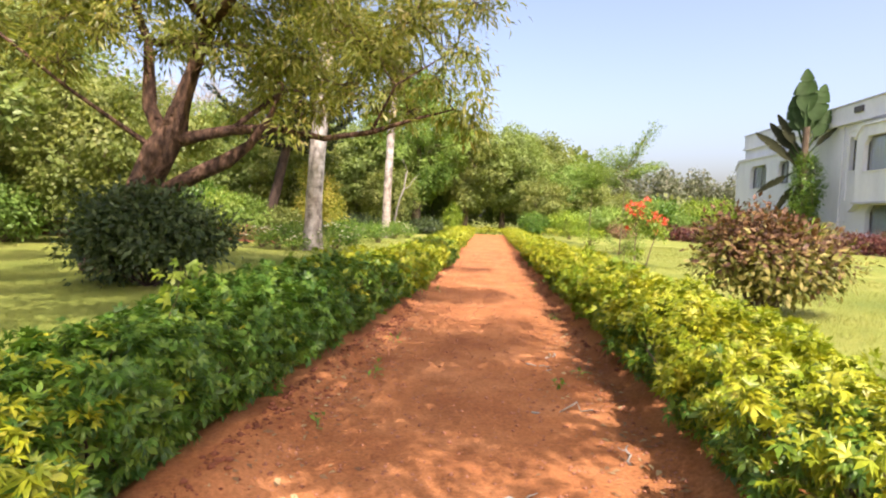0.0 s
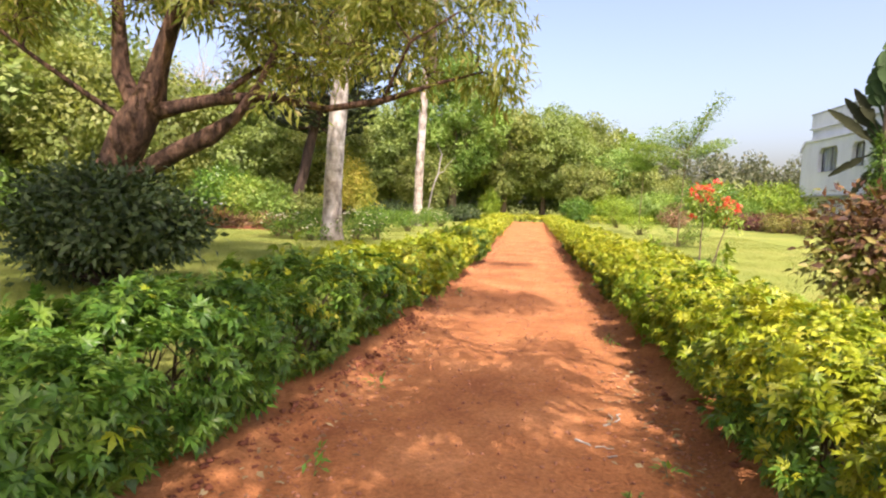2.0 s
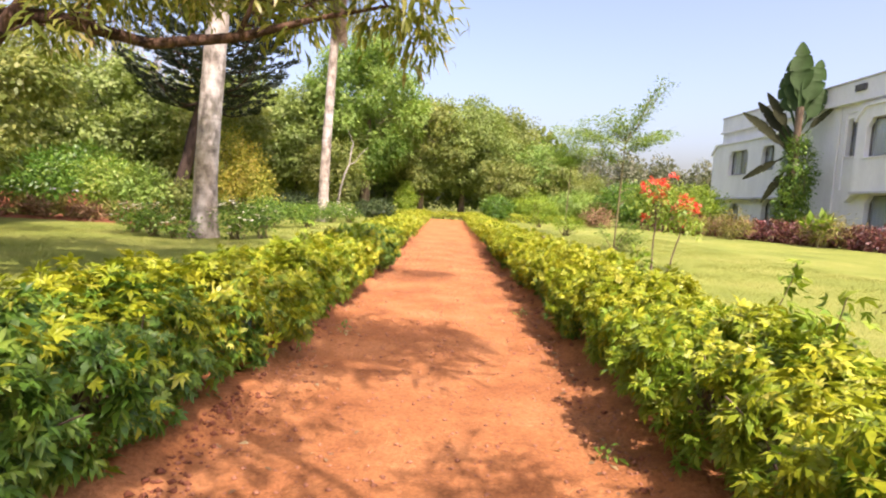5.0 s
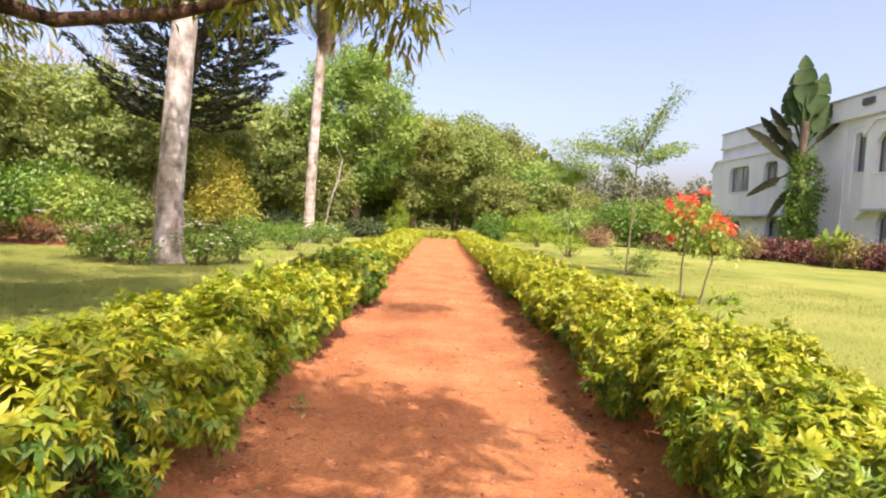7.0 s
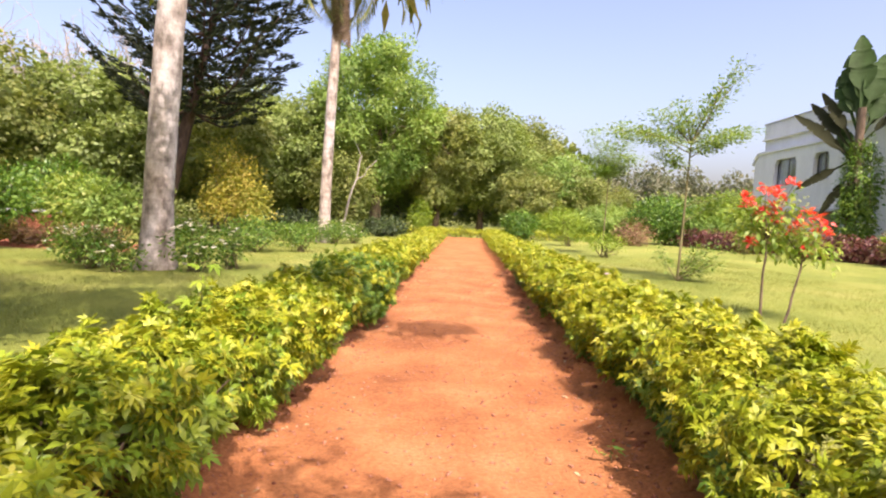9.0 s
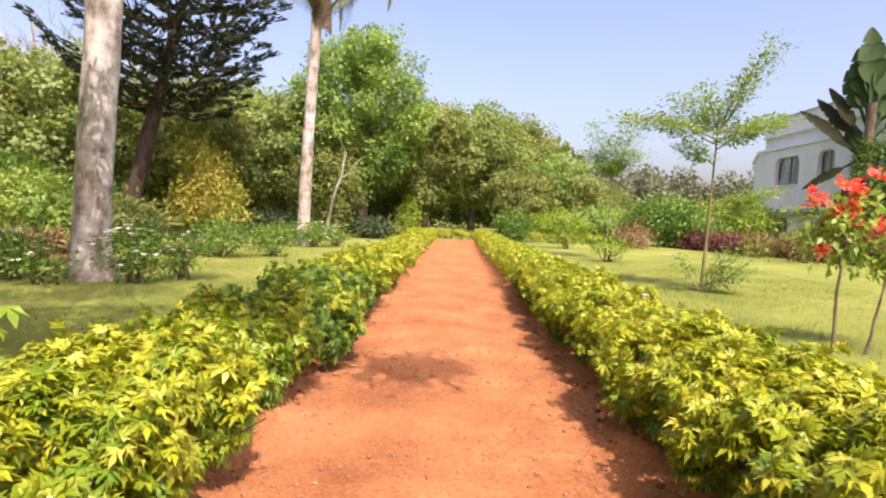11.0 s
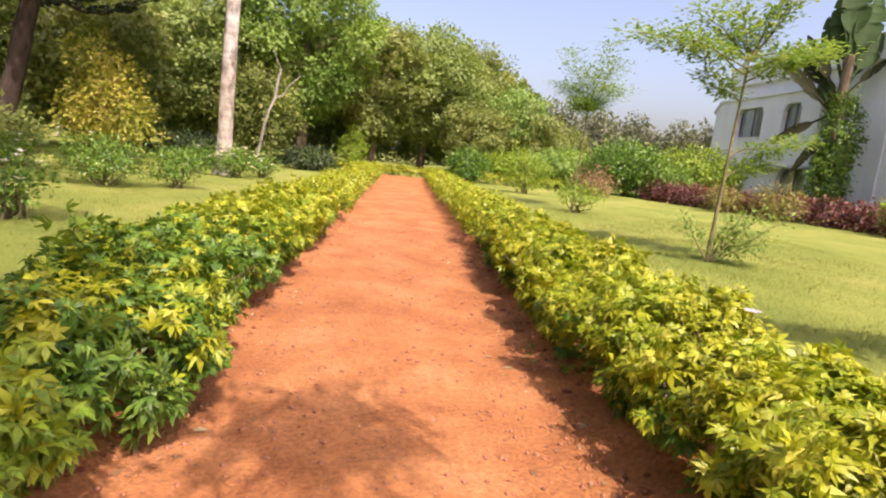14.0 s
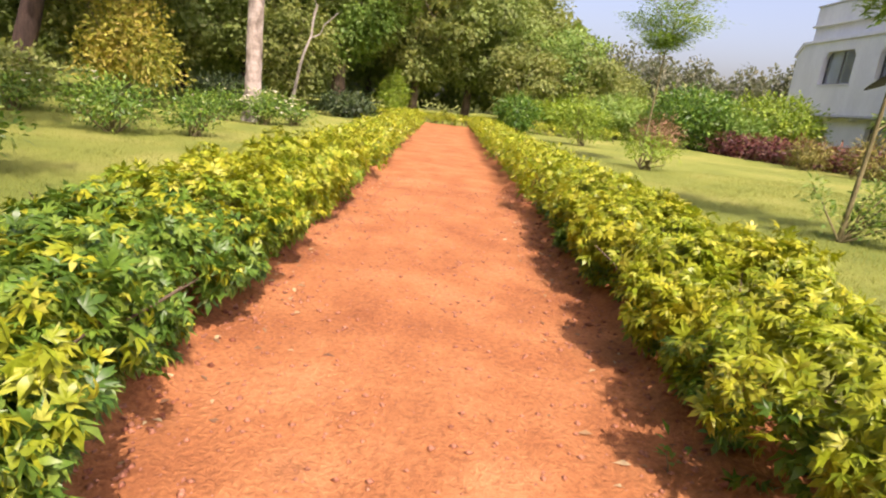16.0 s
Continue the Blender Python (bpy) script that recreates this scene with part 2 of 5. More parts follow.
def raw_mesh(name, verts, tris):
    verts, tris = np.asarray(verts, np.float32), np.asarray(tris, np.int32)
    me = bpy.data.meshes.new(name)
    k = tris.shape[1]
    me.vertices.add(len(verts))
    me.vertices.foreach_set("co", verts.ravel())
    me.loops.add(tris.size)
    me.loops.foreach_set("vertex_index", tris.ravel())
    me.polygons.add(len(tris))
    me.polygons.foreach_set("loop_start", np.arange(0, tris.size, k, dtype=np.int32))
    me.update(calc_edges=True)
    return me


def unit(v):
    return v / np.maximum(np.linalg.norm(v, axis=-1, keepdims=True), 1e-6)


OVAL = (np.array([(0, 0, 0), (0.24, 0.42, 0.06), (0, 0.5, 0), (-0.24, 0.42, 0.06), (0, 1, -0.12)]),
        np.array([(0, 1, 2), (2, 1, 4), (0, 2, 3), (2, 4, 3)]))
LONG = (np.array([(0, 0, 0), (0.12, 0.4, 0.03), (0, 0.45, -0.02), (-0.12, 0.4, 0.03), (0, 1, -0.22)]), OVAL[1])
LOBED = (np.array([(0, 0, 0), (0.1, 0.36, 0.05), (0.17, 0.62, 0.0), (0, 1.0, -0.3), (-0.17, 0.62, 0.0), (-0.1, 0.36, 0.05),
                   (0.36, 0.30, 0.0), (0.6, 0.66, -0.2), (-0.36, 0.30, 0.0), (-0.6, 0.66, -0.2), (0.44, 0.04, -0.08), (-0.44, 0.04, -0.08)]),
         np.array([(0, 2, 4), (2, 3, 4), (0, 6, 7), (0, 7, 1), (0, 5, 9), (0, 9, 8), (0, 10, 6), (0, 8, 11)]))
DIAMOND = (np.array([(0, 0, 0), (0.33, 0.45, 0.05), (0, 1, -0.08), (-0.33, 0.45, 0.05)]), np.array([(0, 1, 2), (0, 2, 3)]))
BLADE = (np.array([(-0.06, 0, 0), (0.06, 0, 0), (0, 1, 0.15)]), np.array([(0, 1, 2)]))


def leaf_mesh(name, P, D, N, S, template):
    """One mesh of many leaves: places, pointing ways, upper sides and lengths."""
    tv, tf = template
    D = unit(D)
    X = unit(np.cross(D, N))
    U = np.cross(X, D)
    V = P[:, None] + S[:, None, None] * (tv[None, :, 0, None] * X[:, None] + tv[None, :, 1, None] * D[:, None] + tv[None, :, 2, None] * U[:, None])
    F = tf[None] + (np.arange(len(P)) * len(tv))[:, None, None]
    return raw_mesh(name, V.reshape(-1, 3), F.reshape(-1, 3))


def tubes_mesh(name, paths, sides=7):
    """Tapered round limbs: each path is a list of (x, y, z, radius)."""
    V, F, base = [], [], 0
    for path in paths:
        p = np.array(path, float)
        c, r = p[:, :3], p[:, 3]
        d = unit(np.gradient(c, axis=0))
        ref = np.where(np.abs(d[:, 2:3]) > 0.9, np.array([[1.0, 0, 0]]), np.array([[0, 0, 1.0]]))
        a = unit(np.cross(d, ref))
        for i in range(1, len(a)):
            a[i] = unit(a[i - 1] - d[i] * np.dot(a[i - 1], d[i]))
        b = np.cross(d, a)
        ang = np.linspace(0, 2 * np.pi, sides, endpoint=False)
        wob = 1 + (0.12 if sides < 12 else 0.025) * rng.standard_normal((len(p), sides)) * (r[:, None] > 0.03)
        ring = c[:, None] + (r[:, None] * wob)[..., None] * (np.cos(ang)[None, :, None] * a[:, None] + np.sin(ang)[None, :, None] * b[:, None])
        V.append(ring.reshape(-1, 3))
        n = len(p)
        i, j = np.meshgrid(np.arange(n - 1), np.arange(sides), indexing="ij")
        q = np.stack([i * sides + j, i * sides + (j + 1) % sides, (i + 1) * sides + (j + 1) % sides, (i + 1) * sides + j], -1).reshape(-1, 4) + base
        F.append(q)
        base += n * sides
    me = raw_mesh(name, np.concatenate(V), np.concatenate(F))
    me.polygons.foreach_set("use_smooth", np.ones(len(me.polygons), bool))
    return me


def limb(a, b, r0, r1, n=6, sag=0.0, wig=0.06):
    """A wavering limb from a to b."""
    a, b = np.array(a, float), np.array(b, float)
    t = np.linspace(0, 1, n)
    p = a + (b - a) * t[:, None]
    L = np.linalg.norm(b - a)
    w = rng.standard_normal((n, 3)) * wig * L * np.sin(np.pi * t)[:, None]
    p = p + w
    p[:, 2] += sag * L * np.sin(np.pi * t)
    return np.column_stack([p, r0 + (r1 - r0) * t]).tolist()


def blob_points(blobs, n, shell=0.55):
    """Places spread through ellipsoids (x, y, z, rx, ry, rz), more of them near the skin."""
    b = np.array(blobs, float)
    vol = b[:, 3] * b[:, 4] * b[:, 5]
    k = rng.choice(len(b), n, p=vol / vol.sum())
    d = unit(rng.standard_normal((n, 3)))
    r = (shell + (1 - shell) * rng.random(n)) * (0.85 + 0.3 * rng.random(n))
    return b[k, :3] + d * r[:, None] * b[k, 3:6], d


def clump_leaves(C, out, per, spread, size, droop=0.3, flat=0.8):
    """Leaves round clump centres C that point outwards and hang."""
    n = len(C) * per
    o = rng.standard_normal((n, 3)) * spread * np.array([1, 1, 0.75])
    P = np.repeat(C, per, 0) + o
    D = unit(o) * 0.8 + np.repeat(out, per, 0) * 0.5 + rng.standard_normal((n, 3)) * 0.5
    D[:, 2] -= droop
    N = rng.standard_normal((n, 3)) * (1 - flat) * 0.7 + np.array([0, 0, 1.0]) * flat * 0.7 + np.repeat(out, per, 0) * 0.9
    S = size * (0.6 + 0.8 * rng.random(n))
    return P, D, N, S


def make_tree(name, label, category, at, trunk, blobs, bark, leaf, clumps=160, per=40, spread=0.4, size=0.2, template=OVAL, droop=0.3, twigs=5, shell=0.5, group="", limbs=(), limb_size=0.45):
    """A tree: trunk path, limbs to each part of the crown, twigs, and a crown of leaf clumps."""
    t = thing(name, label, category, at, group)
    paths = [trunk] + [list(l) for l in limbs]
    wood = np.concatenate([np.array(trunk, float)[len(trunk) // 2:]] + [np.array(l, float) for l in limbs])
    for b in sorted(blobs, key=lambda q: np.linalg.norm(wood[:, :3] - q[:3], axis=1).min()):
        c = np.array(b[:3])
        gap = np.linalg.norm(wood[:, :3] - c, axis=1) + 1.2 * np.maximum(0, wood[:, 2] - c[2] + 0.3)
        s = wood[np.argmin(gap)]
        r = max(0.02, s[3] * limb_size)
        bough = limb(s[:3], b[:3], r, r * 0.45, 7, 0.05, 0.07)
        paths.append(bough)
        wood = np.concatenate([wood, np.array(bough)[2:]])
        for k in range(twigs):
            d = unit(rng.standard_normal(3)) * np.array(b[3:6]) * 0.8
            paths.append(limb(b[:3], np.array(b[:3]) + d, r * 0.4, 0.008, 5, 0.03, 0.1))
    part("trunk", tubes_mesh("trunk", paths), bark, t)
    C, out = blob_points(blobs, clumps, shell)
    part("crown", leaf_mesh("crown", *clump_leaves(C, out, per, spread, size, droop), template), leaf, t)
    return t


def bush(name, label, category, at, blobs, leaf, n=2500, size=0.1, template=OVAL, stems=7, stem_mat=None, group="", droop=0.0, spread=0.12, per=8, shell=0.6, second=None, share=0.5):
    """A shrub: stems from one foot and a crown of leaves (a second leaf kind takes the upper share)."""
    t = thing(name, label, category, at, group)
    C, out = blob_points(blobs, max(6, n // per), shell)
    C[:, 2] = np.maximum(C[:, 2], 0.06)
    paths = []
    for i in range(stems):
        c = C[rng.integers(len(C))]
        paths.append(limb((rng.normal() * 0.08, rng.normal() * 0.08, -0.02), c, 0.022, 0.006, 6, 0.0, 0.08))
    part("branchwork", tubes_mesh("branchwork", paths, 5), stem_mat or M_stem, t)
    if second:
        q = C[:, 2] + rng.standard_normal(len(C)) * 0.15 * np.ptp(C[:, 2]) > np.quantile(C[:, 2], share)
        part("lower_leaves", leaf_mesh("leaves", *clump_leaves(C[~q], out[~q], per, spread, size, droop), template), leaf, t)
        part("upper_leaves", leaf_mesh("leaves", *clump_leaves(C[q], out[q], per, spread, size, droop), template), second, t)
    else:
        part("leaves", leaf_mesh("leaves", *clump_leaves(C, out, per, spread, size, droop), template), leaf, t)
    return t


def box(bm, x0, x1, y0, y1, z0, z1, bevel=0.0):
    m = Matrix.LocRotScale(((x0 + x1) / 2, (y0 + y1) / 2, (z0 + z1) / 2), None, (x1 - x0, y1 - y0, z1 - z0))
    made = bmesh.ops.create_cube(bm, size=1, matrix=m)
    if bevel:
        edges = {e for v in made["verts"] for e in v.link_edges}
        bmesh.ops.bevel(bm, geom=list(edges), offset=bevel, segments=2, affect="EDGES")
    return bm


# ---- ground ----
def smooth01(a, b, x):
    t = np.clip((x - a) / (b - a), 0, 1)
    return t * t * (3 - 2 * t)


def ground_height(x, y):
    z = 0.20 * smooth01(1.5, 3.2, x) + 0.05 * smooth01(1.5, 3.0, -x)
    z = z - 0.06 * (1 - smooth01(1.45, 1.7, np.abs(x))) * (y > -12) * (y < 46)
    return z + 0.02 * np.sin(x * 0.7 + 1.3) * np.cos(y * 0.45) * smooth01(2.5, 5, np.abs(x))


def grid_mesh(name, xs, ys, fz):
    X, Y = np.meshgrid(xs, ys, indexing="ij")
    V = np.stack([X, Y, fz(X, Y)], -1).reshape(-1, 3)
    n, m = len(xs), len(ys)
    i, j = np.meshgrid(np.arange(n - 1), np.arange(m - 1), indexing="ij")
    q = np.stack([i * m + j, (i + 1) * m + j, (i + 1) * m + j + 1, i * m + j + 1], -1).reshape(-1, 4)
    me = raw_mesh(name, V, q)
    me.polygons.foreach_set("use_smooth", np.ones(len(me.polygons), bool))
    return me


xs = np.concatenate([[-1500, -500, -200, -100], np.arange(-60, -8, 2), np.arange(-8, -2.5, 0.5), np.arange(-2.5, 4, 0.12), np.arange(4, 10, 0.5), np.arange(10, 60, 2), [100, 200, 500, 1500]])
ys = np.concatenate([[-1500, -500, -150, -60], np.arange(-30, 60, 1.0), [70, 90, 120, 200, 500, 1500]])
tagged(part("ground", grid_mesh("ground", xs, ys, ground_height), M_lawn), "sunlit yellowish-green mown lawn around the red path", "lawn", kind="structure")


def path_height(x, y):
    crown = 0.012 * np.cos(np.clip(x / 1.2, -1, 1) * np.pi / 2)
    rough = 0.010 * np.sin(x * 5.1 + y * 1.7) * np.sin(y * 2.9 - x * 2.2) + 0.006 * np.sin(x * 13 + y * 4.1) * np.sin(y * 9.7) + 0.004 * np.sin(x * 31 + y * 23) * np.sin(y * 37 - x * 17)
    bank = 0.10 * smooth01(1.12, 1.42, np.abs(x) + 0.07 * np.sin(y * 2.3) + 0.04 * np.sin(y * 7.1 + x))
    return crown + rough + bank - 0.16 * smooth01(1.7, 2.0, np.abs(x))


pxs = np.linspace(-2.05, 2.05, 83)
pys = np.concatenate([np.arange(-12, 0, 0.3), np.arange(0, 26, 0.06), np.arange(26, 47, 0.2)])
tagged(part("path", grid_mesh("path", pxs, pys, path_height), M_soil), "straight red laterite earth path between clipped hedges", "path", kind="structure")
# loose grit on the path
n = 12000
gy = rng.random(n) ** 1.1 * 24 + 0.5
gx = rng.uniform(-1.2, 1.2, n)
gx = np.where(rng.random(n) < 0.35, np.sign(gx) * (1.25 - np.abs(rng.normal(0, 0.2, n))), gx)
gs = 0.005 + 0.014 * rng.random(n) ** 2.6
PEB = np.array([(1, 0, 0), (-1, 0, 0), (0, 1, 0), (0, -1, 0), (0, 0, 0.7), (0, 0, -0.7)])
PF = np.array([(0, 2, 4), (2, 1, 4), (1, 3, 4), (3, 0, 4), (2, 0, 5), (1, 2, 5), (3, 1, 5), (0, 3, 5)])
pz = path_height(gx, gy)
V = np.stack([gx, gy, pz + gs * 0.3], -1)[:, None] + PEB[None] * gs[:, None, None] * (0.6 + 0.8 * rng.random((n, 6, 1)))
tagged(part("grit", raw_mesh("grit", V.reshape(-1, 3), (PF[None] + (np.arange(n) * 6)[:, None, None]).reshape(-1, 3)), M_stone), "small reddish grit lying on the path", "gravel", kind="stuff")

# fallen leaves and twigs along the edges of the path
n = 900
gx = np.sign(rng.uniform(-1, 1, n)) * (1.2 - np.abs(rng.normal(0, 0.28, n)))
gy = np.where(rng.random(n) < 0.45, rng.uniform(1.2, 7.5, n), rng.uniform(0.8, 24, n))
gx = np.where((gx < 0) & (gy < 7), gx - 0.18, gx)
P = np.stack([gx, gy, path_height(gx, gy) + 0.006], -1)
D = np.column_stack([rng.standard_normal((n, 2)), np.zeros(n)])
N = np.array([0, 0, 1.0]) + rng.standard_normal((n, 3)) * 0.2
tagged(part("fallen_leaves", leaf_mesh("fallen_leaves", P, D, N, 0.03 + 0.05 * rng.random(n), OVAL), M_dryleaf), "dry fallen leaves scattered on the path", "leaves", kind="stuff")


# clods of earth along the banks under the hedges
n = 1500
cy = np.concatenate([rng.uniform(0.8, 9, 900), rng.uniform(5, 24, 600)])
cs = np.concatenate([np.full(900, -1.0), np.sign(rng.uniform(-1, 1, 600))])
cx = cs * (np.where(cs < 0, np.interp(cy, (2, 5, 7.5), (1.5, 1.4, 1.22)), 1.25) - np.abs(rng.normal(0, 0.13, n)) + 0.08)
cz = 0.007 + 0.022 * rng.random(n) ** 3
V = np.stack([cx, cy, path_height(cx, cy) + cz * 0.35], -1)[:, None] + PEB[None] * cz[:, None, None] * (0.6 + 0.9 * rng.random((n, 6, 1)))
tagged(part("clods", raw_mesh("clods", V.reshape(-1, 3), (PF[None] + (np.arange(n) * 6)[:, None, None]).reshape(-1, 3)), M_bank), "clods of dark red earth along the path edges", "earth", kind="stuff")


def twig(x, y, turn, length):
    z = float(path_height(np.array(x), np.array(y)))
    t = thing("fallen_twig", "dry bent twig lying on the red path", "twig", (x, y, z + 0.008), "twigs on the path", turn=turn)
    part("stick", tubes_mesh("stick", [limb((-length / 2, 0, 0.004), (length / 2, 0, 0.006), 0.009, 0.005, 6, 0, 0.08), limb((0, 0, 0.008), (length * 0.3, length * 0.22, 0.012), 0.006, 0.003, 4)], 5), M_greybark, t)


for a in ((0.62, 4.3, 15, 0.5), (0.55, 5.6, -40, 0.3), (0.95, 3.6, 80, 0.3), (0.25, 2.9, 10, 0.25), (0.72, 6.1, 60, 0.28)):
    twig(*a)


# ---- grass ----
def grass(name, x0, x1, y0, y1, n):
    P = np.column_stack([rng.uniform(x0, x1, n), rng.uniform(y0, y1, n), np.zeros(n)])
    P[:, 2] = ground_height(P[:, 0], P[:, 1]) - 0.004
    D = rng.standard_normal((n, 3)) * 0.45 + np.array([0, 0, 1.0])
    N = rng.standard_normal((n, 3))
    patch = 0.9 + 0.3 * np.sin(P[:, 0] * 1.9 + 2 * np.sin(P[:, 1] * 0.9)) * np.sin(P[:, 1] * 2.3 + P[:, 0])
    tagged(part(name, leaf_mesh(name, P, D, N, (0.025 + 0.04 * rng.random(n)) * patch, BLADE), M_blade), "short uneven lawn grass", "grass", kind="stuff")


grass("grass", 2.0, 9.5, 4, 30, 115000)
grass("grass", -12, -2.0, 5, 30, 100000)


# ---- hedges ----
def hedge_top(y, side):
    if side < 0:
        return np.interp(y, (3.0, 4.2, 8.5, 10.0, 16.0, 24.0, 30.0), (0.70, 0.83, 0.84, 0.72, 0.68, 0.66, 0.62))
    return np.interp(y, (4.0, 5.2, 6.5, 9.0, 12.5, 15.0, 22.0, 30.0), (0.74, 0.84, 0.80, 0.73, 0.76, 0.70, 0.68, 0.62))


def hedge_section(side, y0, y1, gold, green_leaf, per_m, size, template, label, width=0.9, x_in=None, top=None, spray=10):
    """One stretch of clipped hedge: stems, mature leaves and the golden shoots at the skin."""
    L = y1 - y0
    foot = (lambda v: np.interp(v, (2, 4.5, 6.5, 8.5, 10, 14.8, 15.7, 16.4, 17.2), (1.74, 1.64, 1.50, 1.36, 1.28, 1.24, 1.12, 1.12, 1.24)) if side < 0 else np.interp(v, (3, 9, 14, 16.5), (1.40, 1.40, 1.42, 1.34))) if x_in is None else (lambda v: x_in)
    gold = gold if callable(gold) else (lambda y, v=gold: np.full(np.shape(y), v))
    t = thing("hedge", label, "hedge", (0, (y0 + y1) / 2, 0), "hedges along the path")
    n = int(per_m * L)
    y = rng.uniform(y0, y1, n)
    h = (hedge_top(y, side) if top is None else np.full(n, top)) * (1 + 0.06 * np.sin(y * 3.1 + side) + 0.055 * np.sin(y * 7.3 + 2 * side) + 0.04 * np.sin(y * 13.7))
    bulge = 0.055 * np.sin(y * 2.2 + 1.7 * side) + 0.05 * np.sin(y * 5.3 + side * 0.6) + 0.045 * np.sin(y * 11)
    gold = gold(y + rng.normal(0, 0.25, n))
    # round the section: inner face, top, outer face
    w = width - 0.06
    per = 2 * h + w
    s = rng.random(n) * (per - 0.65 * h if top is None else per)
    inner, outer = s < h, s > h + w
    topf = ~(inner | outer)
    zz = np.where(inner, s, np.where(outer, per - s, h))
    xx = np.where(inner, 0.0, np.where(outer, w, s - h))
    lean = np.where(inner, 0.10 * np.clip(1 - 2.2 * zz / h, 0, 1) - (0.12 * np.sin(np.clip(zz / h, 0, 1) ** 1.5 * np.pi * 0.85) + bulge), np.where(outer, 0.08 * np.sin(zz / h * np.pi), 0))
    edge = np.clip(np.minimum(xx, w - xx) / 0.22, 0, 1)
    zz = np.where(topf, h - 0.14 * (1 - edge) ** 2, zz)
    nx = np.where(inner, -1.0, np.where(outer, 1.0, np.where(topf, np.where(xx < w / 2, -1, 1) * (1 - edge) * 0.7, 0)))
    nz = np.where(topf, 1.0, 0.25 + 0.5 * np.clip(zz / h - 0.6, 0, 1))
    under = zz < 0.22 + 0.06 * np.sin(y * 6.1 + side) + 0.05 * np.sin(y * 14.3)
    nrm = unit(np.column_stack([nx * side, rng.normal(0, 0.25, n), nz]))
    inset = np.abs(rng.normal(0, 0.07, n)) - 0.03
    x = side * (foot(y) + xx + lean)
    P = np.column_stack([x, y - (y0 + y1) / 2, zz]) - nrm * inset[:, None]
    relief = np.sin(y * 9 + zz * 7) * np.sin(zz * 11 + xx * 10 + y * 5) + 0.6 * np.sin(y * 17.3 - zz * 13) * np.sin(zz * 19 + xx * 15 - y * 3)
    P += nrm * (0.075 * relief)[:, None]
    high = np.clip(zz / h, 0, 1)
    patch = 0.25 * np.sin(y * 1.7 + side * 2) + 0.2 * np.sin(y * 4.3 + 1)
    # gold thins low down and in hollows: leaf age plus shade put into colour
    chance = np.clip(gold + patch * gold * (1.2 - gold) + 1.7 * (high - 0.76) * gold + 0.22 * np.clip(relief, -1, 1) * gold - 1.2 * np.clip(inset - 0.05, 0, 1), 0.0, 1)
    keep = ~(under & (rng.random(n) < 0.9)) & ~((relief < -0.35) & ~outer & (rng.random(n) < np.where(topf, 0.35, 0.8)))
    # each spray is a shoot with leaves set round it
    axis = unit(nrm * 0.8 + rng.standard_normal((n, 3)) * 0.35 + np.array([0, 0, 0.35]))
    rep = lambda v: np.repeat(v, spray, 0)
    m = n * spray
    f = rng.random(m)
    A = rep(axis)
    R = rng.standard_normal((m, 3))
    R = unit(R - A * np.sum(R * A, 1, keepdims=True))
    P = rep(P) + A * ((f - 0.7) * 1.5 * size)[:, None] + R * 0.25 * size
    P[:, 2] = np.maximum(P[:, 2], 0.07 + 0.05 * rng.random(m))
    D = R * 0.85 + A * (0.15 + 0.6 * f)[:, None] + rng.standard_normal((m, 3)) * 0.25 + np.array([0, 0, -0.38])
    N = A * 0.8 + np.array([0, 0, 0.45]) + rng.standard_normal((m, 3)) * 0.3
    S = size * (0.5 + 0.8 * rng.random(m)) * (1.1 - 0.35 * f)
    keep = rep(keep)
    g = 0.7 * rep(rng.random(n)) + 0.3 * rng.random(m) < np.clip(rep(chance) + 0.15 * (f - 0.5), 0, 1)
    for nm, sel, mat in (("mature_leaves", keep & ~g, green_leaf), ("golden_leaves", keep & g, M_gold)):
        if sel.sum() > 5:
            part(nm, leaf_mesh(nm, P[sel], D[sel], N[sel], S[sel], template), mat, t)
    paths = []
    for k in range(int(L * 9)):
        yy = rng.uniform(-L / 2, L / 2)
        xc = side * (float(foot(yy + (y0 + y1) / 2)) + rng.uniform(0.25, w - 0.2))
        hh = float(hedge_top(yy + (y0 + y1) / 2, side)) if top is None else top
        for b in range(3):
            paths.append(limb((xc, yy, 0.02), (xc + rng.normal() * 0.25, yy + rng.normal() * 0.2, hh * rng.uniform(0.6, 0.93)), 0.011, 0.004, 5, 0, 0.06))
    part("branchwork", tubes_mesh("branchwork", paths, 4), M_bark, t)
    return t


GOLDEN = "clipped hedge of golden-yellow lobed leaves beside the red path"
GREENISH = "clipped hedge of fresh dark-green lobed leaves beside the red path"
MIXED = "clipped hedge of mixed green and yellow lobed leaves beside the path"


# golden share along y, partly lowered to put shade into the colour
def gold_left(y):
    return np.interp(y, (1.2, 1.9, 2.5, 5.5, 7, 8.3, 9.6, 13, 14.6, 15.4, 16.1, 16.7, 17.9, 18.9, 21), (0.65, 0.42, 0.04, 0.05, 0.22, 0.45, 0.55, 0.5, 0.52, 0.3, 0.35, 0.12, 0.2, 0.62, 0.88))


# low start puts some of the near shade into the leaf colour
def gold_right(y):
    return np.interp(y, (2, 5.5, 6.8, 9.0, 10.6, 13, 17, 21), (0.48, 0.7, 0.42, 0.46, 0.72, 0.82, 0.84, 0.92))


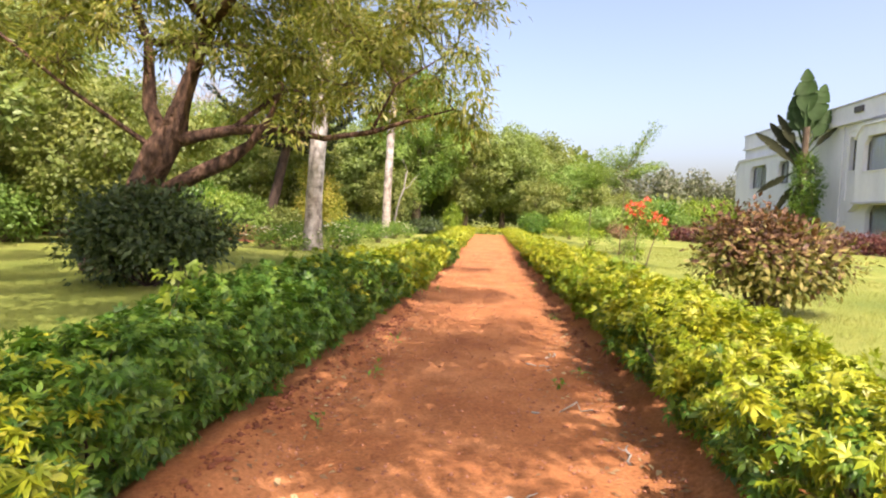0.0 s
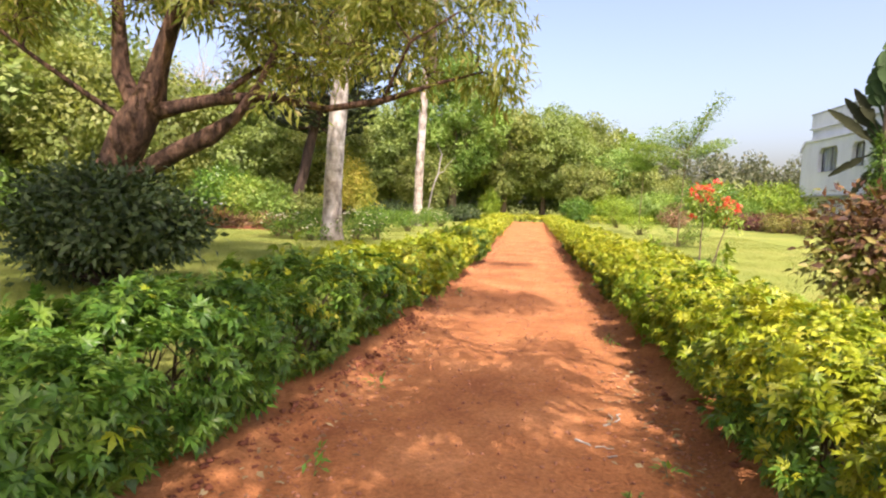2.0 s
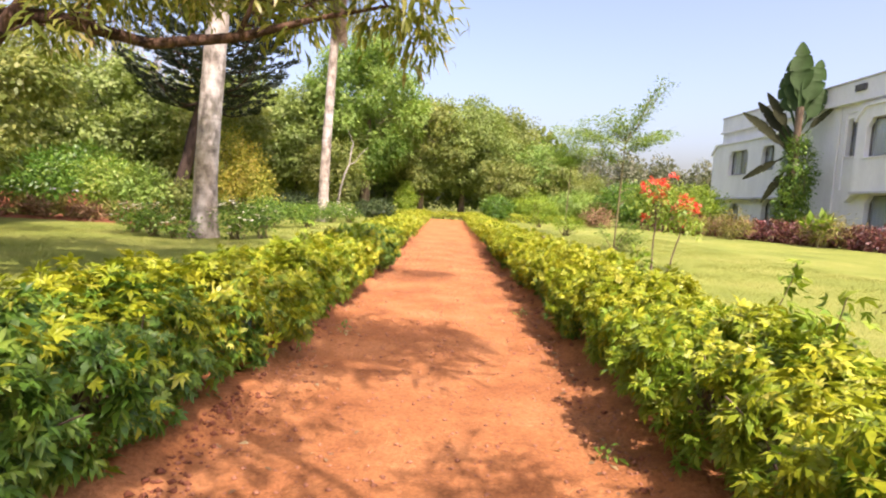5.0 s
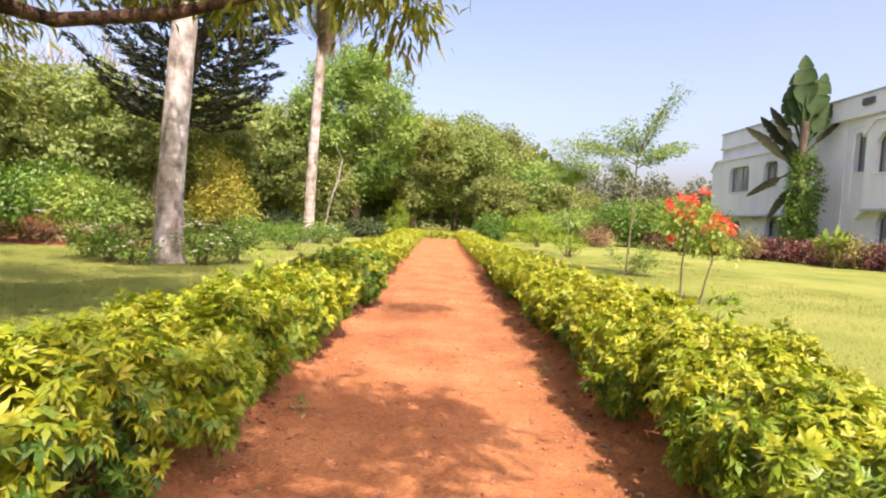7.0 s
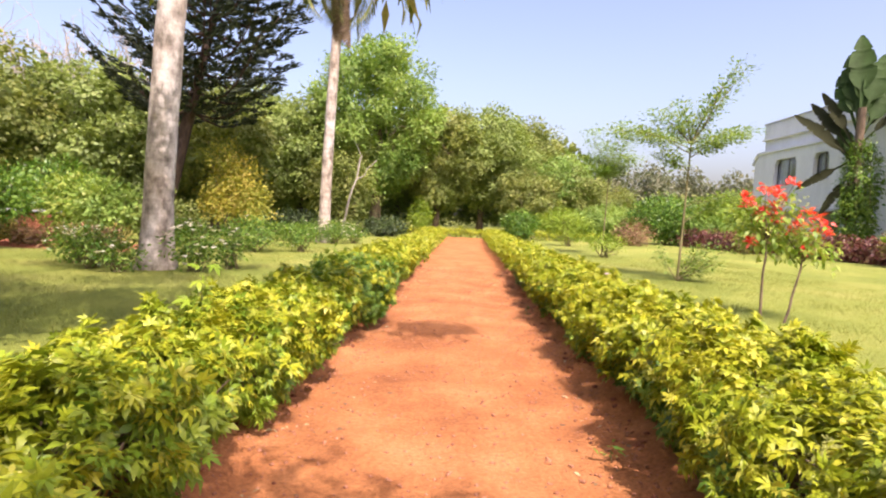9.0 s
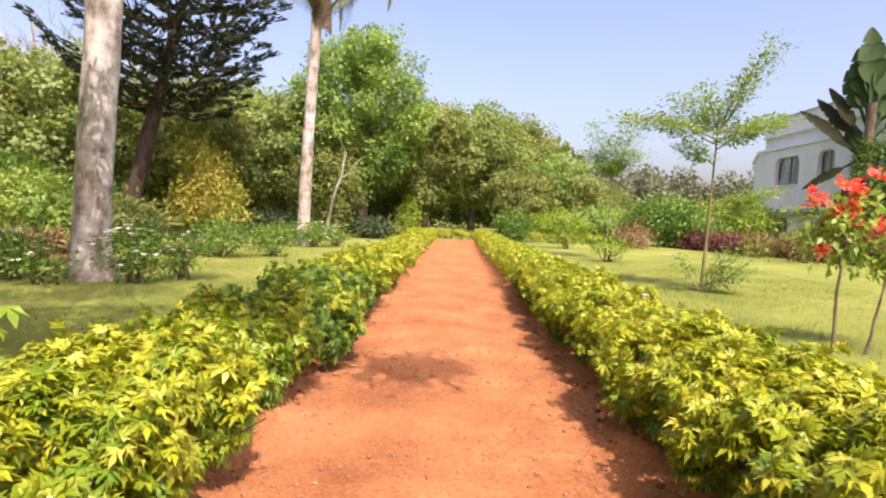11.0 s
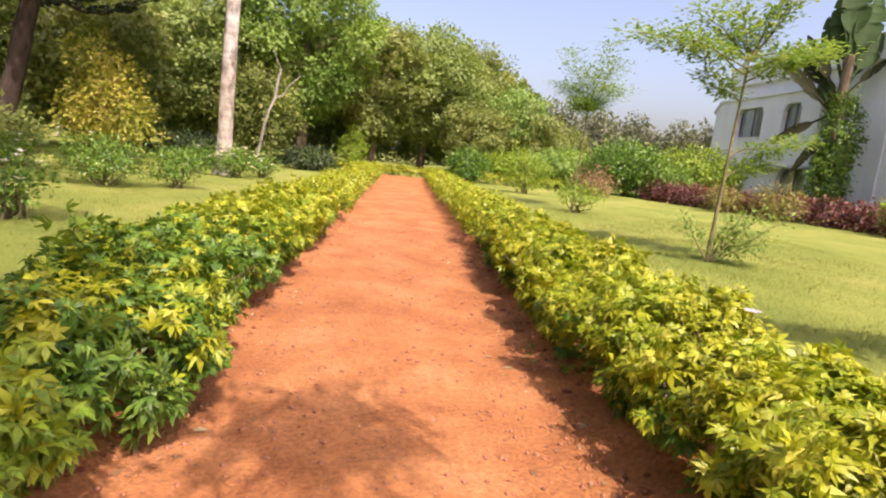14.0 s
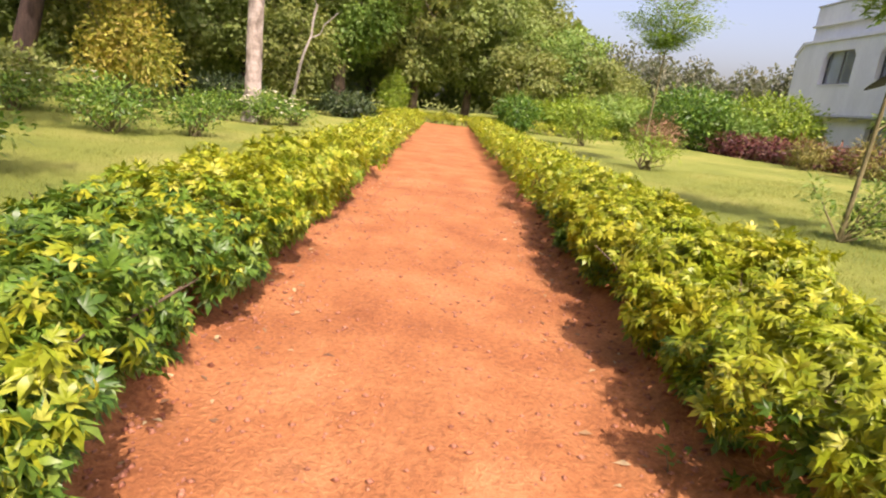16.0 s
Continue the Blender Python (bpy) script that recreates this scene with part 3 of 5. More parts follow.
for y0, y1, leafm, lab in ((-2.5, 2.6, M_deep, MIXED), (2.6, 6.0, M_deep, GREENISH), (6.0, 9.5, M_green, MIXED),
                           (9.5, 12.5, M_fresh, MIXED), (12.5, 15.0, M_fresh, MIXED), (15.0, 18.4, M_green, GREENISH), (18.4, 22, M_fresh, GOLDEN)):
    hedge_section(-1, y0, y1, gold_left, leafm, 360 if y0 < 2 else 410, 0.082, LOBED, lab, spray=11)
# darker green leaf here also stands in for the shaded path side
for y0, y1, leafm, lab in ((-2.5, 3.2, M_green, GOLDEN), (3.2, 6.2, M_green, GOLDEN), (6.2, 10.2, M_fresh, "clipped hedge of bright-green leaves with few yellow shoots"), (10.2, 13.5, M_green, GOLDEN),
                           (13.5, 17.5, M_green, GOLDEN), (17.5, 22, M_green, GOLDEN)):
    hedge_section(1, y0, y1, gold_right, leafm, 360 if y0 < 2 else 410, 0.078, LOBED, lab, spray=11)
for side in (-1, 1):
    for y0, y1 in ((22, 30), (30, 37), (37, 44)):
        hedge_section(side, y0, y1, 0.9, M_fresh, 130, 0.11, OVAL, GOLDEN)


def cross_hedge(x0, x1, y, h, gold, label):
    t = hedge_section(1, 0, x1 - x0, gold, M_fresh, 90, 0.13, OVAL, label, 0.7, -0.35, h)
    t.matrix_basis = pose((x0 + x1) / 2, y, 0.02, 0, 0, 90)


cross_hedge(-5.5, 4.0, 46.4, 0.55, 0.85, "low golden hedge across the far end of the path")
cross_hedge(3.2, 8.5, 43.2, 0.7, 0.7, "low yellow-green hedge on the lawn")

# small sprouts at the edges of the path
for x, y, h in ((-0.98, 4.95, 0.16), (-1.12, 3.7, 0.14), (0.66, 4.9, 0.12), (0.9, 5.3, 0.1), (-1.05, 6.4, 0.1), (1.0, 8.3, 0.12), (-0.95, 10.9, 0.12), (1.02, 12.1, 0.14), (1.05, 16.9, 0.16)):
    t = thing("seedling", "small green sprout at the edge of the path", "plant", (x, y, float(path_height(np.array(x), np.array(y))) - 0.005), "sprouts at the path edge")
    part("stem", tubes_mesh("stem", [limb((0, 0, 0), (rng.normal() * 0.03, rng.normal() * 0.03, h * 0.7), 0.004, 0.002, 4)], 5), M_stem, t)
    C = np.array([(0, 0, h * 0.7), (0, 0, h * 0.35)])
    part("leaves", leaf_mesh("leaves", *clump_leaves(C, np.zeros((2, 3)) + (0, 0, 0.5), 7, 0.025, 0.055, 0.2), OVAL), M_deep, t)

# wild shoots above the hedges
for x, y, h in ((-2.0, 3.5, 0.98), (-2.0, 7.2, 0.92), (1.75, 7.9, 0.95), (2.1, 8.9, 1.0), (2.0, 10.6, 0.92), (-1.8, 12.6, 0.86), (-1.8, 16.1, 0.8)):
    t = thing("hedge_shoot", "thin leafy shoot rising above the hedge", "shoot", (x, y, 0.12), "wild shoots")
    top = (rng.normal() * 0.12, rng.normal() * 0.1, h)
    part("stem", tubes_mesh("stem", [limb((0, 0, 0), top, 0.008, 0.003, 6)], 5), M_stem, t)
    C = np.array([np.array(top) * f for f in np.linspace(0.6, 1.0, 6)])
    part("leaves", leaf_mesh("leaves", *clump_leaves(C, unit(rng.standard_normal((6, 3))), 5, 0.05, 0.09), LOBED), M_fresh, t)


t = thing("lilac_flower", "single pale lilac flower on top of the golden hedge", "flower", (1.88, 15.85, 0.62))
part("stem", tubes_mesh("stem", [limb((0, 0, -0.1), (0, 0, 0.2), 0.004, 0.003, 4)], 5), M_stem, t)
a = np.arange(7) * 0.9
part("petals", leaf_mesh("petals", np.tile([0, 0, 0.2], (7, 1)), np.column_stack([np.cos(a), np.sin(a), np.full(7, 0.35)]), np.tile([0, 0, 1.0], (7, 1)), np.full(7, 0.055), OVAL), M_petal_lilac, t)


# ---- building: white two-storey block behind the lawn ----
FX = 22.5


def facade(name, x0, x1, y0, y1, z0, z1, openings, parent, label=""):
    """A wall with openings (ya, yb, za, zb) through its thickness."""
    bm = bmesh.new()
    yy = sorted({y0, y1, *[v for o in openings for v in o[:2]]})
    zz = sorted({z0, z1, *[v for o in openings for v in o[2:4]]})
    for a, b in zip(yy, yy[1:]):
        for c, d in zip(zz, zz[1:]):
            if not any(o[0] <= (a + b) / 2 <= o[1] and o[2] <= (c + d) / 2 <= o[3] for o in openings):
                box(bm, x0, x1, a, b, c, d)
    bmesh.ops.remove_doubles(bm, verts=bm.verts, dist=0.001)
    return part(name, bm, M_wall, parent, label)


def prism(bm, pts, x0, x1):
    """A slab between x0 and x1 with the outline pts in (y, z)."""
    a = [bm.verts.new((x0, y, z)) for y, z in pts]
    b = [bm.verts.new((x1, y, z)) for y, z in pts]
    bm.faces.new(a)
    bm.faces.new(b[::-1])
    for i in range(len(pts)):
        j = (i + 1) % len(pts)
        bm.faces.new((a[j], a[i], b[i], b[j]))
    bmesh.ops.recalc_face_normals(bm, faces=bm.faces)


def window_set(parent, x, o, arch=0.45, curtain=True):
    ya, yb, za, zb = o
    w = thing("window", "dark-framed window with chamfered head and pale curtain", "")
    del w["label"]
    w.parent = parent
    bm = bmesh.new()
    for a, b, c, d in ((ya, ya + 0.08, za, zb), (yb - 0.08, yb, za, zb), (ya + 0.08, yb - 0.08, za, za + 0.08), (ya + 0.08, yb - 0.08, zb - 0.08, zb), ((ya + yb) / 2 - 0.04, (ya + yb) / 2 + 0.04, za + 0.08, zb - 0.08)):
        box(bm, x + 0.28, x + 0.36, a, b, c, d)
    part("frame", bm, M_frame, w, "dark metal window frame")
    for pts in ([(ya, zb), (ya, zb - arch), (ya + arch * 0.7, zb)], [(yb, zb), (yb - arch * 0.7, zb), (yb, zb - arch)]):
        bm = bmesh.new()
        prism(bm, pts, x + 0.02, x + 0.27)
        part("corner_infill", bm, M_wall, w)
    p = part("pane", box(bmesh.new(), x + 0.31, x + 0.325, ya + 0.08, yb - 0.08, za + 0.08, zb - 0.08), M_glass, w, "dark reflecting glass")
    p.visible_shadow = False
    if curtain:
        m = 24
        cy = np.linspace(ya + 0.1 + 0.45 * (yb - ya), yb - 0.1, m)
        cx = x + 0.47 + 0.03 * np.sin(np.arange(m) * 1.6)
        V = np.concatenate([np.column_stack([cx, cy, np.full(m, za + 0.05)]), np.column_stack([cx, cy, np.full(m, zb - 0.1)])])
        F = np.array([(i, i + 1, m + i + 1, m + i) for i in range(m - 1)])
        part("curtain", raw_mesh("curtain", V, F), M_curtain, w, "pale hanging curtain")
    bm = box(bmesh.new(), x - 0.06, x + 0.28, ya - 0.08, yb + 0.08, za - 0.07, za + 0.004)
    part("sill", bm, M_wall, w)


def building():
    b = thing("hotel_building", "white two-storey rendered building with projecting bays and parapet", "building", (0, 0, 0))
    up1, up2 = (48.4, 51.2, 4.65, 6.65), (44.9, 46.5, 4.8, 6.7)
    lo0, lo1 = (50.0, 51.6, 0.6, 2.45), (44.2, 46.7, 0.6, 2.75)
    slot = (37.6, 38.6, 5.2, 7.4)
    upR, loR = (32.6, 36.4, 5.0, 7.1), (32.6, 36.6, 0.6, 3.0)
    more_up, more_lo = (24.5, 28.3, 5.0, 7.1), (24.5, 28.3, 0.6, 3.0)
    facade("ground_floor_wall", FX + 0.5, FX + 0.9, 18, 53.6, -0.1, 3.15, [lo0, lo1, loR, more_lo], b)
    facade("upper_wall", FX + 0.5, FX + 0.9, 18, 53.6, 3.15, 8.35, [slot, (44.0, 52.5, 4.0, 7.0), (31, 36.9, 4.4, 7.4), (23.5, 29.3, 4.4, 7.4)], b)
    # projecting bays of the upper floor, with chamfered shoulders
    for y0, y1, z0, z1, holes in ((43.4, 54.0, 2.9, 7.15, [up1, up2]), (30.2, 37.1, 3.15, 7.75, [upR]), (22.5, 30.0, 3.15, 7.75, [more_up])):
        facade("bay_front", FX, FX + 0.3, y0, y1, z0, z1 - 0.6, [(h[0], h[1], h[2], min(h[3], z1 - 0.6)) for h in holes], b)
        bm = bmesh.new()
        prism(bm, [(y0, z1 - 0.6), (y1, z1 - 0.6), (y1 - 0.6, z1), (y0 + 0.6, z1)], FX, FX + 0.3)
        part("bay_head", bm, M_wall, b)
        bm = bmesh.new()
        box(bm, FX + 0.3, FX + 0.5, y0, y0 + 0.25, z0, z1 - 0.6)
        box(bm, FX + 0.3, FX + 0.5, y1 - 0.25, y1, z0, z1 - 0.6)
        box(bm, FX + 0.3, FX + 0.5, y0 + 0.25, y1 - 0.25, z0, z0 + 0.2)
        part("bay_side", bm, M_wall, b)
        bm = bmesh.new()
        prism(bm, [(y0 - 0.15, z1 - 0.75), (y0 - 0.15, z1 - 0.5), (y0 + 0.5, z1 + 0.16), (y1 - 0.5, z1 + 0.16), (y1 + 0.15, z1 - 0.5), (y1 + 0.15, z1 - 0.75), (y1 - 0.62, z1 + 0.004), (y0 + 0.62, z1 + 0.004)], FX - 0.12, FX + 0.5)
        part("bay_hood", bm, M_wall, b)
        part("bay_ledge", box(bmesh.new(), FX - 0.1, FX + 0.5, y0 - 0.05, y1 + 0.05, z0 - 0.14, z0 - 0.004, 0.02), M_trim, b)
    for x, o in ((FX, up1), (FX, up2), (FX, upR), (FX, more_up), (FX + 0.5, lo0), (FX + 0.5, lo1), (FX + 0.5, loR), (FX + 0.5, more_lo), (FX + 0.5, slot)):
        window_set(b, x, o, 0.5 if o is not slot else 0.12)
    for y0, y1 in ((43.6, 47.4), (31.6, 37.4)):
        bm = bmesh.new()
        prism(bm, [(y0 - 0.3, 2.55), (y0 - 0.3, 2.75), (y0 + 0.25, 3.12), (y1 - 0.25, 3.12), (y1 + 0.3, 2.75), (y1 + 0.3, 2.55), (y1 - 0.3, 2.95), (y0 + 0.3, 2.95)], FX + 0.1, FX + 0.5)
        part("door_hood", bm, M_wall, b)
    part("parapet", box(bmesh.new(), FX + 0.3, FX + 0.75, 17.8, 53.4, 8.35, 9.42), M_wall, b)
    part("coping", box(bmesh.new(), FX + 0.22, FX + 0.85, 17.7, 53.5, 9.424, 9.52, 0.02), M_trim, b, "grey weathered coping")
    part("cornice", box(bmesh.new(), FX + 0.18, FX + 0.5, 17.8, 53.5, 8.2, 8.33, 0.02), M_wall, b)
    part("end_wall", box(bmesh.new(), FX + 0.9, 36, 53.2, 53.6, -0.1, 8.35), M_wall, b)
    part("near_end_wall", box(bmesh.new(), FX + 0.9, 36, 18, 18.4, -0.1, 8.35), M_wall, b)
    part("rear_wall", box(bmesh.new(), 36, 36.4, 18, 53.6, -0.1, 8.35), M_wall, b)
    part("roof", box(bmesh.new(), FX + 0.75, 36.4, 18, 53.4, 8.4, 8.65), M_trim, b)
    part("upper_floor", box(bmesh.new(), FX + 0.9, 36, 18.4, 53.2, 3.3, 3.5), M_room, b)
    bm = box(bmesh.new(), FX + 0.16, FX + 0.3, 37.1, 37.9, 8.8, 9.15, 0.01)
    part("outlet_box", bm, M_frame, b, "small dark outlet box on the parapet")
    part("slot_recess_rim", box(bmesh.new(), FX + 0.44, FX + 0.5, 37.35, 37.5, 3.3, 7.7), M_wall, b)
    part("slot_recess_rim", box(bmesh.new(), FX + 0.44, FX + 0.5, 38.7, 38.85, 3.3, 7.7), M_wall, b)
    part("slot_head", box(bmesh.new(), FX + 0.44, FX + 0.5, 37.35, 38.85, 7.704, 7.85), M_wall, b)
    part("rain_pipe", tubes_mesh("rain_pipe", [[(FX + 0.42, 39.2, 0, 0.06), (FX + 0.42, 39.2, 4, 0.06), (FX + 0.42, 39.2, 8.2, 0.06)]], 8), M_wall, b)


building()


# ---- planting by the building ----
def paddle_leaf(length, width, bend):
    """A torn banana-like blade on its stalk, along +y, arching over."""
    m = 60
    t = np.linspace(0, 1, m)
    stalk = 0.38
    V, F = [], []
    y = t * length
    z = -bend * length * t ** 2.2
    w = np.where(t < stalk, 0.055, width * 0.5 * np.sin(np.clip((t - stalk) / (1 - stalk), 0, 1) ** 0.7 * np.pi) ** 0.75 + 0.02)
    tear = np.ones((m, 2))
    for q in range(2):
        for c in rng.integers(28, m - 5, 3):
            tear[c, q] = 0.55 + 0.3 * rng.random()
    for i in range(m):
        k = tear[i] * (1 + 0.015 * rng.standard_normal(2))
        V += [(-w[i] * k[0], y[i], z[i] + 0.35 * w[i]), (0, y[i], z[i] - 0.02), (w[i] * k[1], y[i], z[i] + 0.35 * w[i])]
    for i in range(m - 1):
        a = i * 3
        F += [(a, a + 1, a + 4, a + 3), (a + 1, a + 2, a + 5, a + 4)]
    return raw_mesh("leaf", np.array(V), np.array(F))


def traveller_palm(at):
    t = thing("traveller_palm", "tall fan palm with torn grey-green paddle leaves, against the white wall", "palm tree", at)
    t.matrix_basis = pose(*at) @ Matrix.Diagonal((1.22, 1.22, 1.22, 1))
    part("trunk", tubes_mesh("trunk", [[(0, 0, -0.1, 0.24), (0.05, 0, 2, 0.2), (0.1, 0, 4.5, 0.18), (0.15, 0, 6.6, 0.15)]], 9), M_bark, t)
    meshes = [paddle_leaf(2.9, 0.78, 0.05), paddle_leaf(2.9, 0.7, 0.1), paddle_leaf(3.3, 0.46, 0.16)]
    # last value 1: narrower leaf in the darker green-brown
    for h, lean, turn, roll, s, dead in (
            (5.9, 4, -27, 2, 1.42, 0), (5.7, 7, -20, -14, 1.2, 0), (5.6, 8, -40, 11, 1.3, 0), (5.5, 9, -10, -6, 1.3, 0), (5.3, 10, -45, 20, 1.15, 0), (5.2, 11, -20, -25, 0.95, 0), (5.1, 9, -35, 6, 1.25, 0), (5.3, 14, -30, -2, 1.05, 0),
            (5.1, 16, -15, -26, 0.75, 1), (4.9, 16, -45, -34, 0.7, 1), (4.6, 12, -25, 24, 1.05, 1), (4.4, 14, -35, 34, 1.1, 1), (4.2, 12, -20, 44, 1.05, 1), (4.0, 18, -30, 38, 0.9, 1), (4.4, 10, -27, 122, 0.8, 1), (4.1, 12, -20, 150, 0.8, 1), (3.6, 16, -40, 18, 0.95, 0), (4.3, 20, -30, 172, 0.8, 1)):
        lf = part("leaf", meshes[2].copy() if dead else meshes[len(t.children) % 2], M_paddle, t)
        if dead:
            lf.data.materials.clear()
            lf.data.materials.append(M_darkpaddle)
            tagged(lf, "darker green-brown paddle leaf")
        lf.matrix_basis = pose(0.12, 0, h, 0, 0, turn) @ pose(0, 0, 0, 90 - lean) @ pose(0, 0, 0, 0, 0, roll) @ Matrix.Diagonal((s, s, s, 1))


# side and hanging paddle leaves, a darker green-brown than M_paddle
M_darkpaddle = leaf_material("dark_paddle", [(0, (0.018, 0.028, 0.014)), (0.5, (0.03, 0.036, 0.018)), (1, (0.06, 0.046, 0.026))], 0.2, 0.9, None, 0.8, 0.05)
traveller_palm((21.0, 40.3, 0.2))
C, out = blob_points([(0, 0, 1.8, 0.98, 0.85, 1.95), (0.15, 0, 4.2, 0.92, 0.78, 2.2)], 700, 0.7)
cr = thing("creeper", "dense green creeper climbing the palm trunk", "creeper", (21.15, 40.1, 0.2))
part("leaves", leaf_mesh("leaves", *clump_leaves(C, out, 11, 0.13, 0.19, 0.5), OVAL), M_green, cr)
part("branchwork", tubes_mesh("branchwork", [limb((rng.normal() * 0.15, rng.normal() * 0.15 - 0.2, 0), (rng.normal() * 0.25, rng.normal() * 0.2, 6.0), 0.03, 0.01) for i in range(5)], 5), M_stem, cr)

# maroon shrubs in a row in front of the building
for i, f in enumerate(np.linspace(0, 1, 13)):
    x, y = 13.6 + 5.6 * f, 42.5 - 14.5 * f
    r = 0.75 + 0.15 * rng.random()
    bush("maroon_shrub", "low maroon-leaved shrub in the row before the building", "shrub", (x, y, 0.18), [(0, 0, 0.5, r, r, 0.55), (0.35, 0.2, 0.55, r * 0.7, r * 0.7, 0.5)],
         M_maroon, 1700, 0.15, OVAL, 6, M_bark, "maroon shrub row", 0.0, 0.13)
for x, y, s in ((15.2, 34.6, 1.0), (17.8, 31.2, 1.1), (14.4, 37.0, 0.8)):
    bush("pale_shrub", "loose pale-green shrub growing among the maroon row", "shrub", (x - 0.6, y - 0.4, 0.18), [(0, 0, 0.8 * s, 0.9 * s, 0.9 * s, 0.6 * s)], M_croton_yel, 1300, 0.17, LONG, 8, M_stem, "pale shrubs", 0.1, 0.16)
# big soft-leaved plant standing out of the row
t = thing("frangipani_sapling", "young plant with long pale-green leaves beside the maroon row", "plant", (16.6, 30.4, 0.19))
part("stem", tubes_mesh("stem", [limb((0, 0, 0), (0.1, 0, 1.0), 0.035, 0.025), limb((0.05, 0, 0.5), (-0.4, 0.1, 0.95), 0.025, 0.015)], 6), M_stem, t)
C = np.array([(0.1, 0, 1.05), (-0.4, 0.1, 1.0), (0.15, 0.05, 1.2)])
part("leaves", leaf_mesh("leaves", *clump_leaves(C, np.zeros((3, 3)) + [0, 0, 1], 16, 0.08, 0.5, 0.0, 0.5), OVAL), M_fresh, t)


# ---- right lawn ----
bush("croton_bush", "rounded croton bush with red-brown and yellow-green leaves on the lawn", "shrub", (4.05, 8.6, 0.2),
     [(0, 0, 0.85, 1.05, 0.95, 0.55), (-0.2, 0.1, 1.15, 0.7, 0.7, 0.45), (0.4, 0, 0.75, 0.8, 0.8, 0.5)], M_croton_yel, 8200, 0.1, OVAL, 18, M_bark, "", 0.15, 0.1, 8, 0.5, M_croton_red, 0.58)


def flower_shrub(at):
    t = thing("flowering_shrub", "slender shrub on two bare stems topped with scarlet flower bracts", "shrub", at)
    top1, top2 = (0.0, 0, 1.35), (0.6, 0.1, 1.15)
    paths = [limb((0, 0, -0.02), top1, 0.02, 0.012, 7, 0, 0.006), limb((0.28, -0.1, -0.02), top2, 0.018, 0.01, 7, 0, 0.02)]
    cs = []
    for top, k in ((top1, 9), (top2, 6)):
        for i in range(k):
            e = np.array(top) + rng.standard_normal(3) * (0.19, 0.2, 0.17) + (0, 0, 0.18)
            cs.append(e)
            paths.append(limb(np.array(top) - (0, 0, 0.3), e, 0.009, 0.004, 4))
    part("branchwork", tubes_mesh("branchwork", paths, 6), M_bark, t, "thin bare brown stems")
    C = np.array(cs)
    low = np.concatenate([C - (0, 0, 0.15), C - (0, 0, 0.33), C * (0.9, 0.9, 0.86)])
    part("leaves", leaf_mesh("leaves", *clump_leaves(low, np.zeros_like(low), 24, 0.12, 0.105, 0.3), OVAL), M_lime, t)
    pick = C
    extra = np.array([(-0.25, -0.1, 1.05), (0.55, 0, 0.95), (-0.2, 0.1, 1.6), (0.1, 0, 1.75), (0.8, 0.0, 1.3), (0.0, -0.15, 1.7), (-0.15, -0.1, 1.5), (0.2, 0.1, 1.65), (0.6, -0.1, 1.4)])
    for c in np.concatenate([pick, extra]):
        n = 24
        a = rng.random(n) * 2 * np.pi
        D = np.column_stack([np.cos(a), np.sin(a), 0.3 + 0.6 * rng.standard_normal(n)])
        P = np.repeat(c[None] + (0, 0, 0.05), n, 0) + rng.standard_normal((n, 3)) * 0.035
        part("flower", leaf_mesh("flower", P, D, np.array([0, 0, 1.0]) + 0.3 * rng.standard_normal((n, 3)), 0.07 + 0.05 * rng.random(n), OVAL), M_petal_red, t, "scarlet star of bracts")


flower_shrub((4.25, 16.7, 0.2))


def layered_sapling(at, height, tiers, leaf, label, lean=(0.0, 0.0), suckers=True, per=56):
    """A thin young tree with flat sprays of small leaves."""
    t = thing("young_tree", label, "tree", at, "young trees on the lawn")
    th = 0.62 * height
    paths = [[(lean[0] * f, lean[1] * f, th * f - 0.03 * (f == 0), 0.032 - 0.016 * f) for f in np.linspace(0, 1, 8)]]
    P, D, N, S = [], [], [], []

    def spray(a, b, wide, per=per):
        paths.append(limb(a, b, 0.014, 0.004, 6, 0.05, 0.03))
        a, b = np.array(a), np.array(b)
        for k in range(7):
            f = 0.35 + 0.65 * k / 6
            c = a + (b - a) * f
            n = per
            o = rng.standard_normal((n, 3)) * (wide, wide, 0.045)
            P.append(c + o)
            D.append(unit(o) + (b - a) * 0.3)
            N.append(np.tile([0, 0, 1.0], (n, 1)) + rng.standard_normal((n, 3)) * 0.25)
            S.append(0.085 * (0.6 + 0.8 * rng.random(n)))

    for dx, dy, z, wide in tiers:
        f = min(1.0, (z - 0.35) / th)
        spray((lean[0] * f, lean[1] * f, min(th, z - 0.35)), (dx, dy, z), wide, per if z < 4.05 else per // 2)
    if suckers:
        for k in range(7):
            e = (0.25 + 0.75 * rng.random(), rng.normal() * 0.3, 0.45 + 0.45 * rng.random())
            spray((0.03, 0, 0.02), e, 0.1, per // 4)
        spray((-0.02, 0, 0.05), (-0.45, 0.1, 0.7), 0.08, per // 3)
    part("trunk", tubes_mesh("trunk", paths, 6), M_stem, t, "thin greenish-brown trunk and twigs")
    part("leaves", leaf_mesh("leaves", np.concatenate(P), np.concatenate(D), np.concatenate(N), np.concatenate(S), OVAL), leaf, t)
    return t


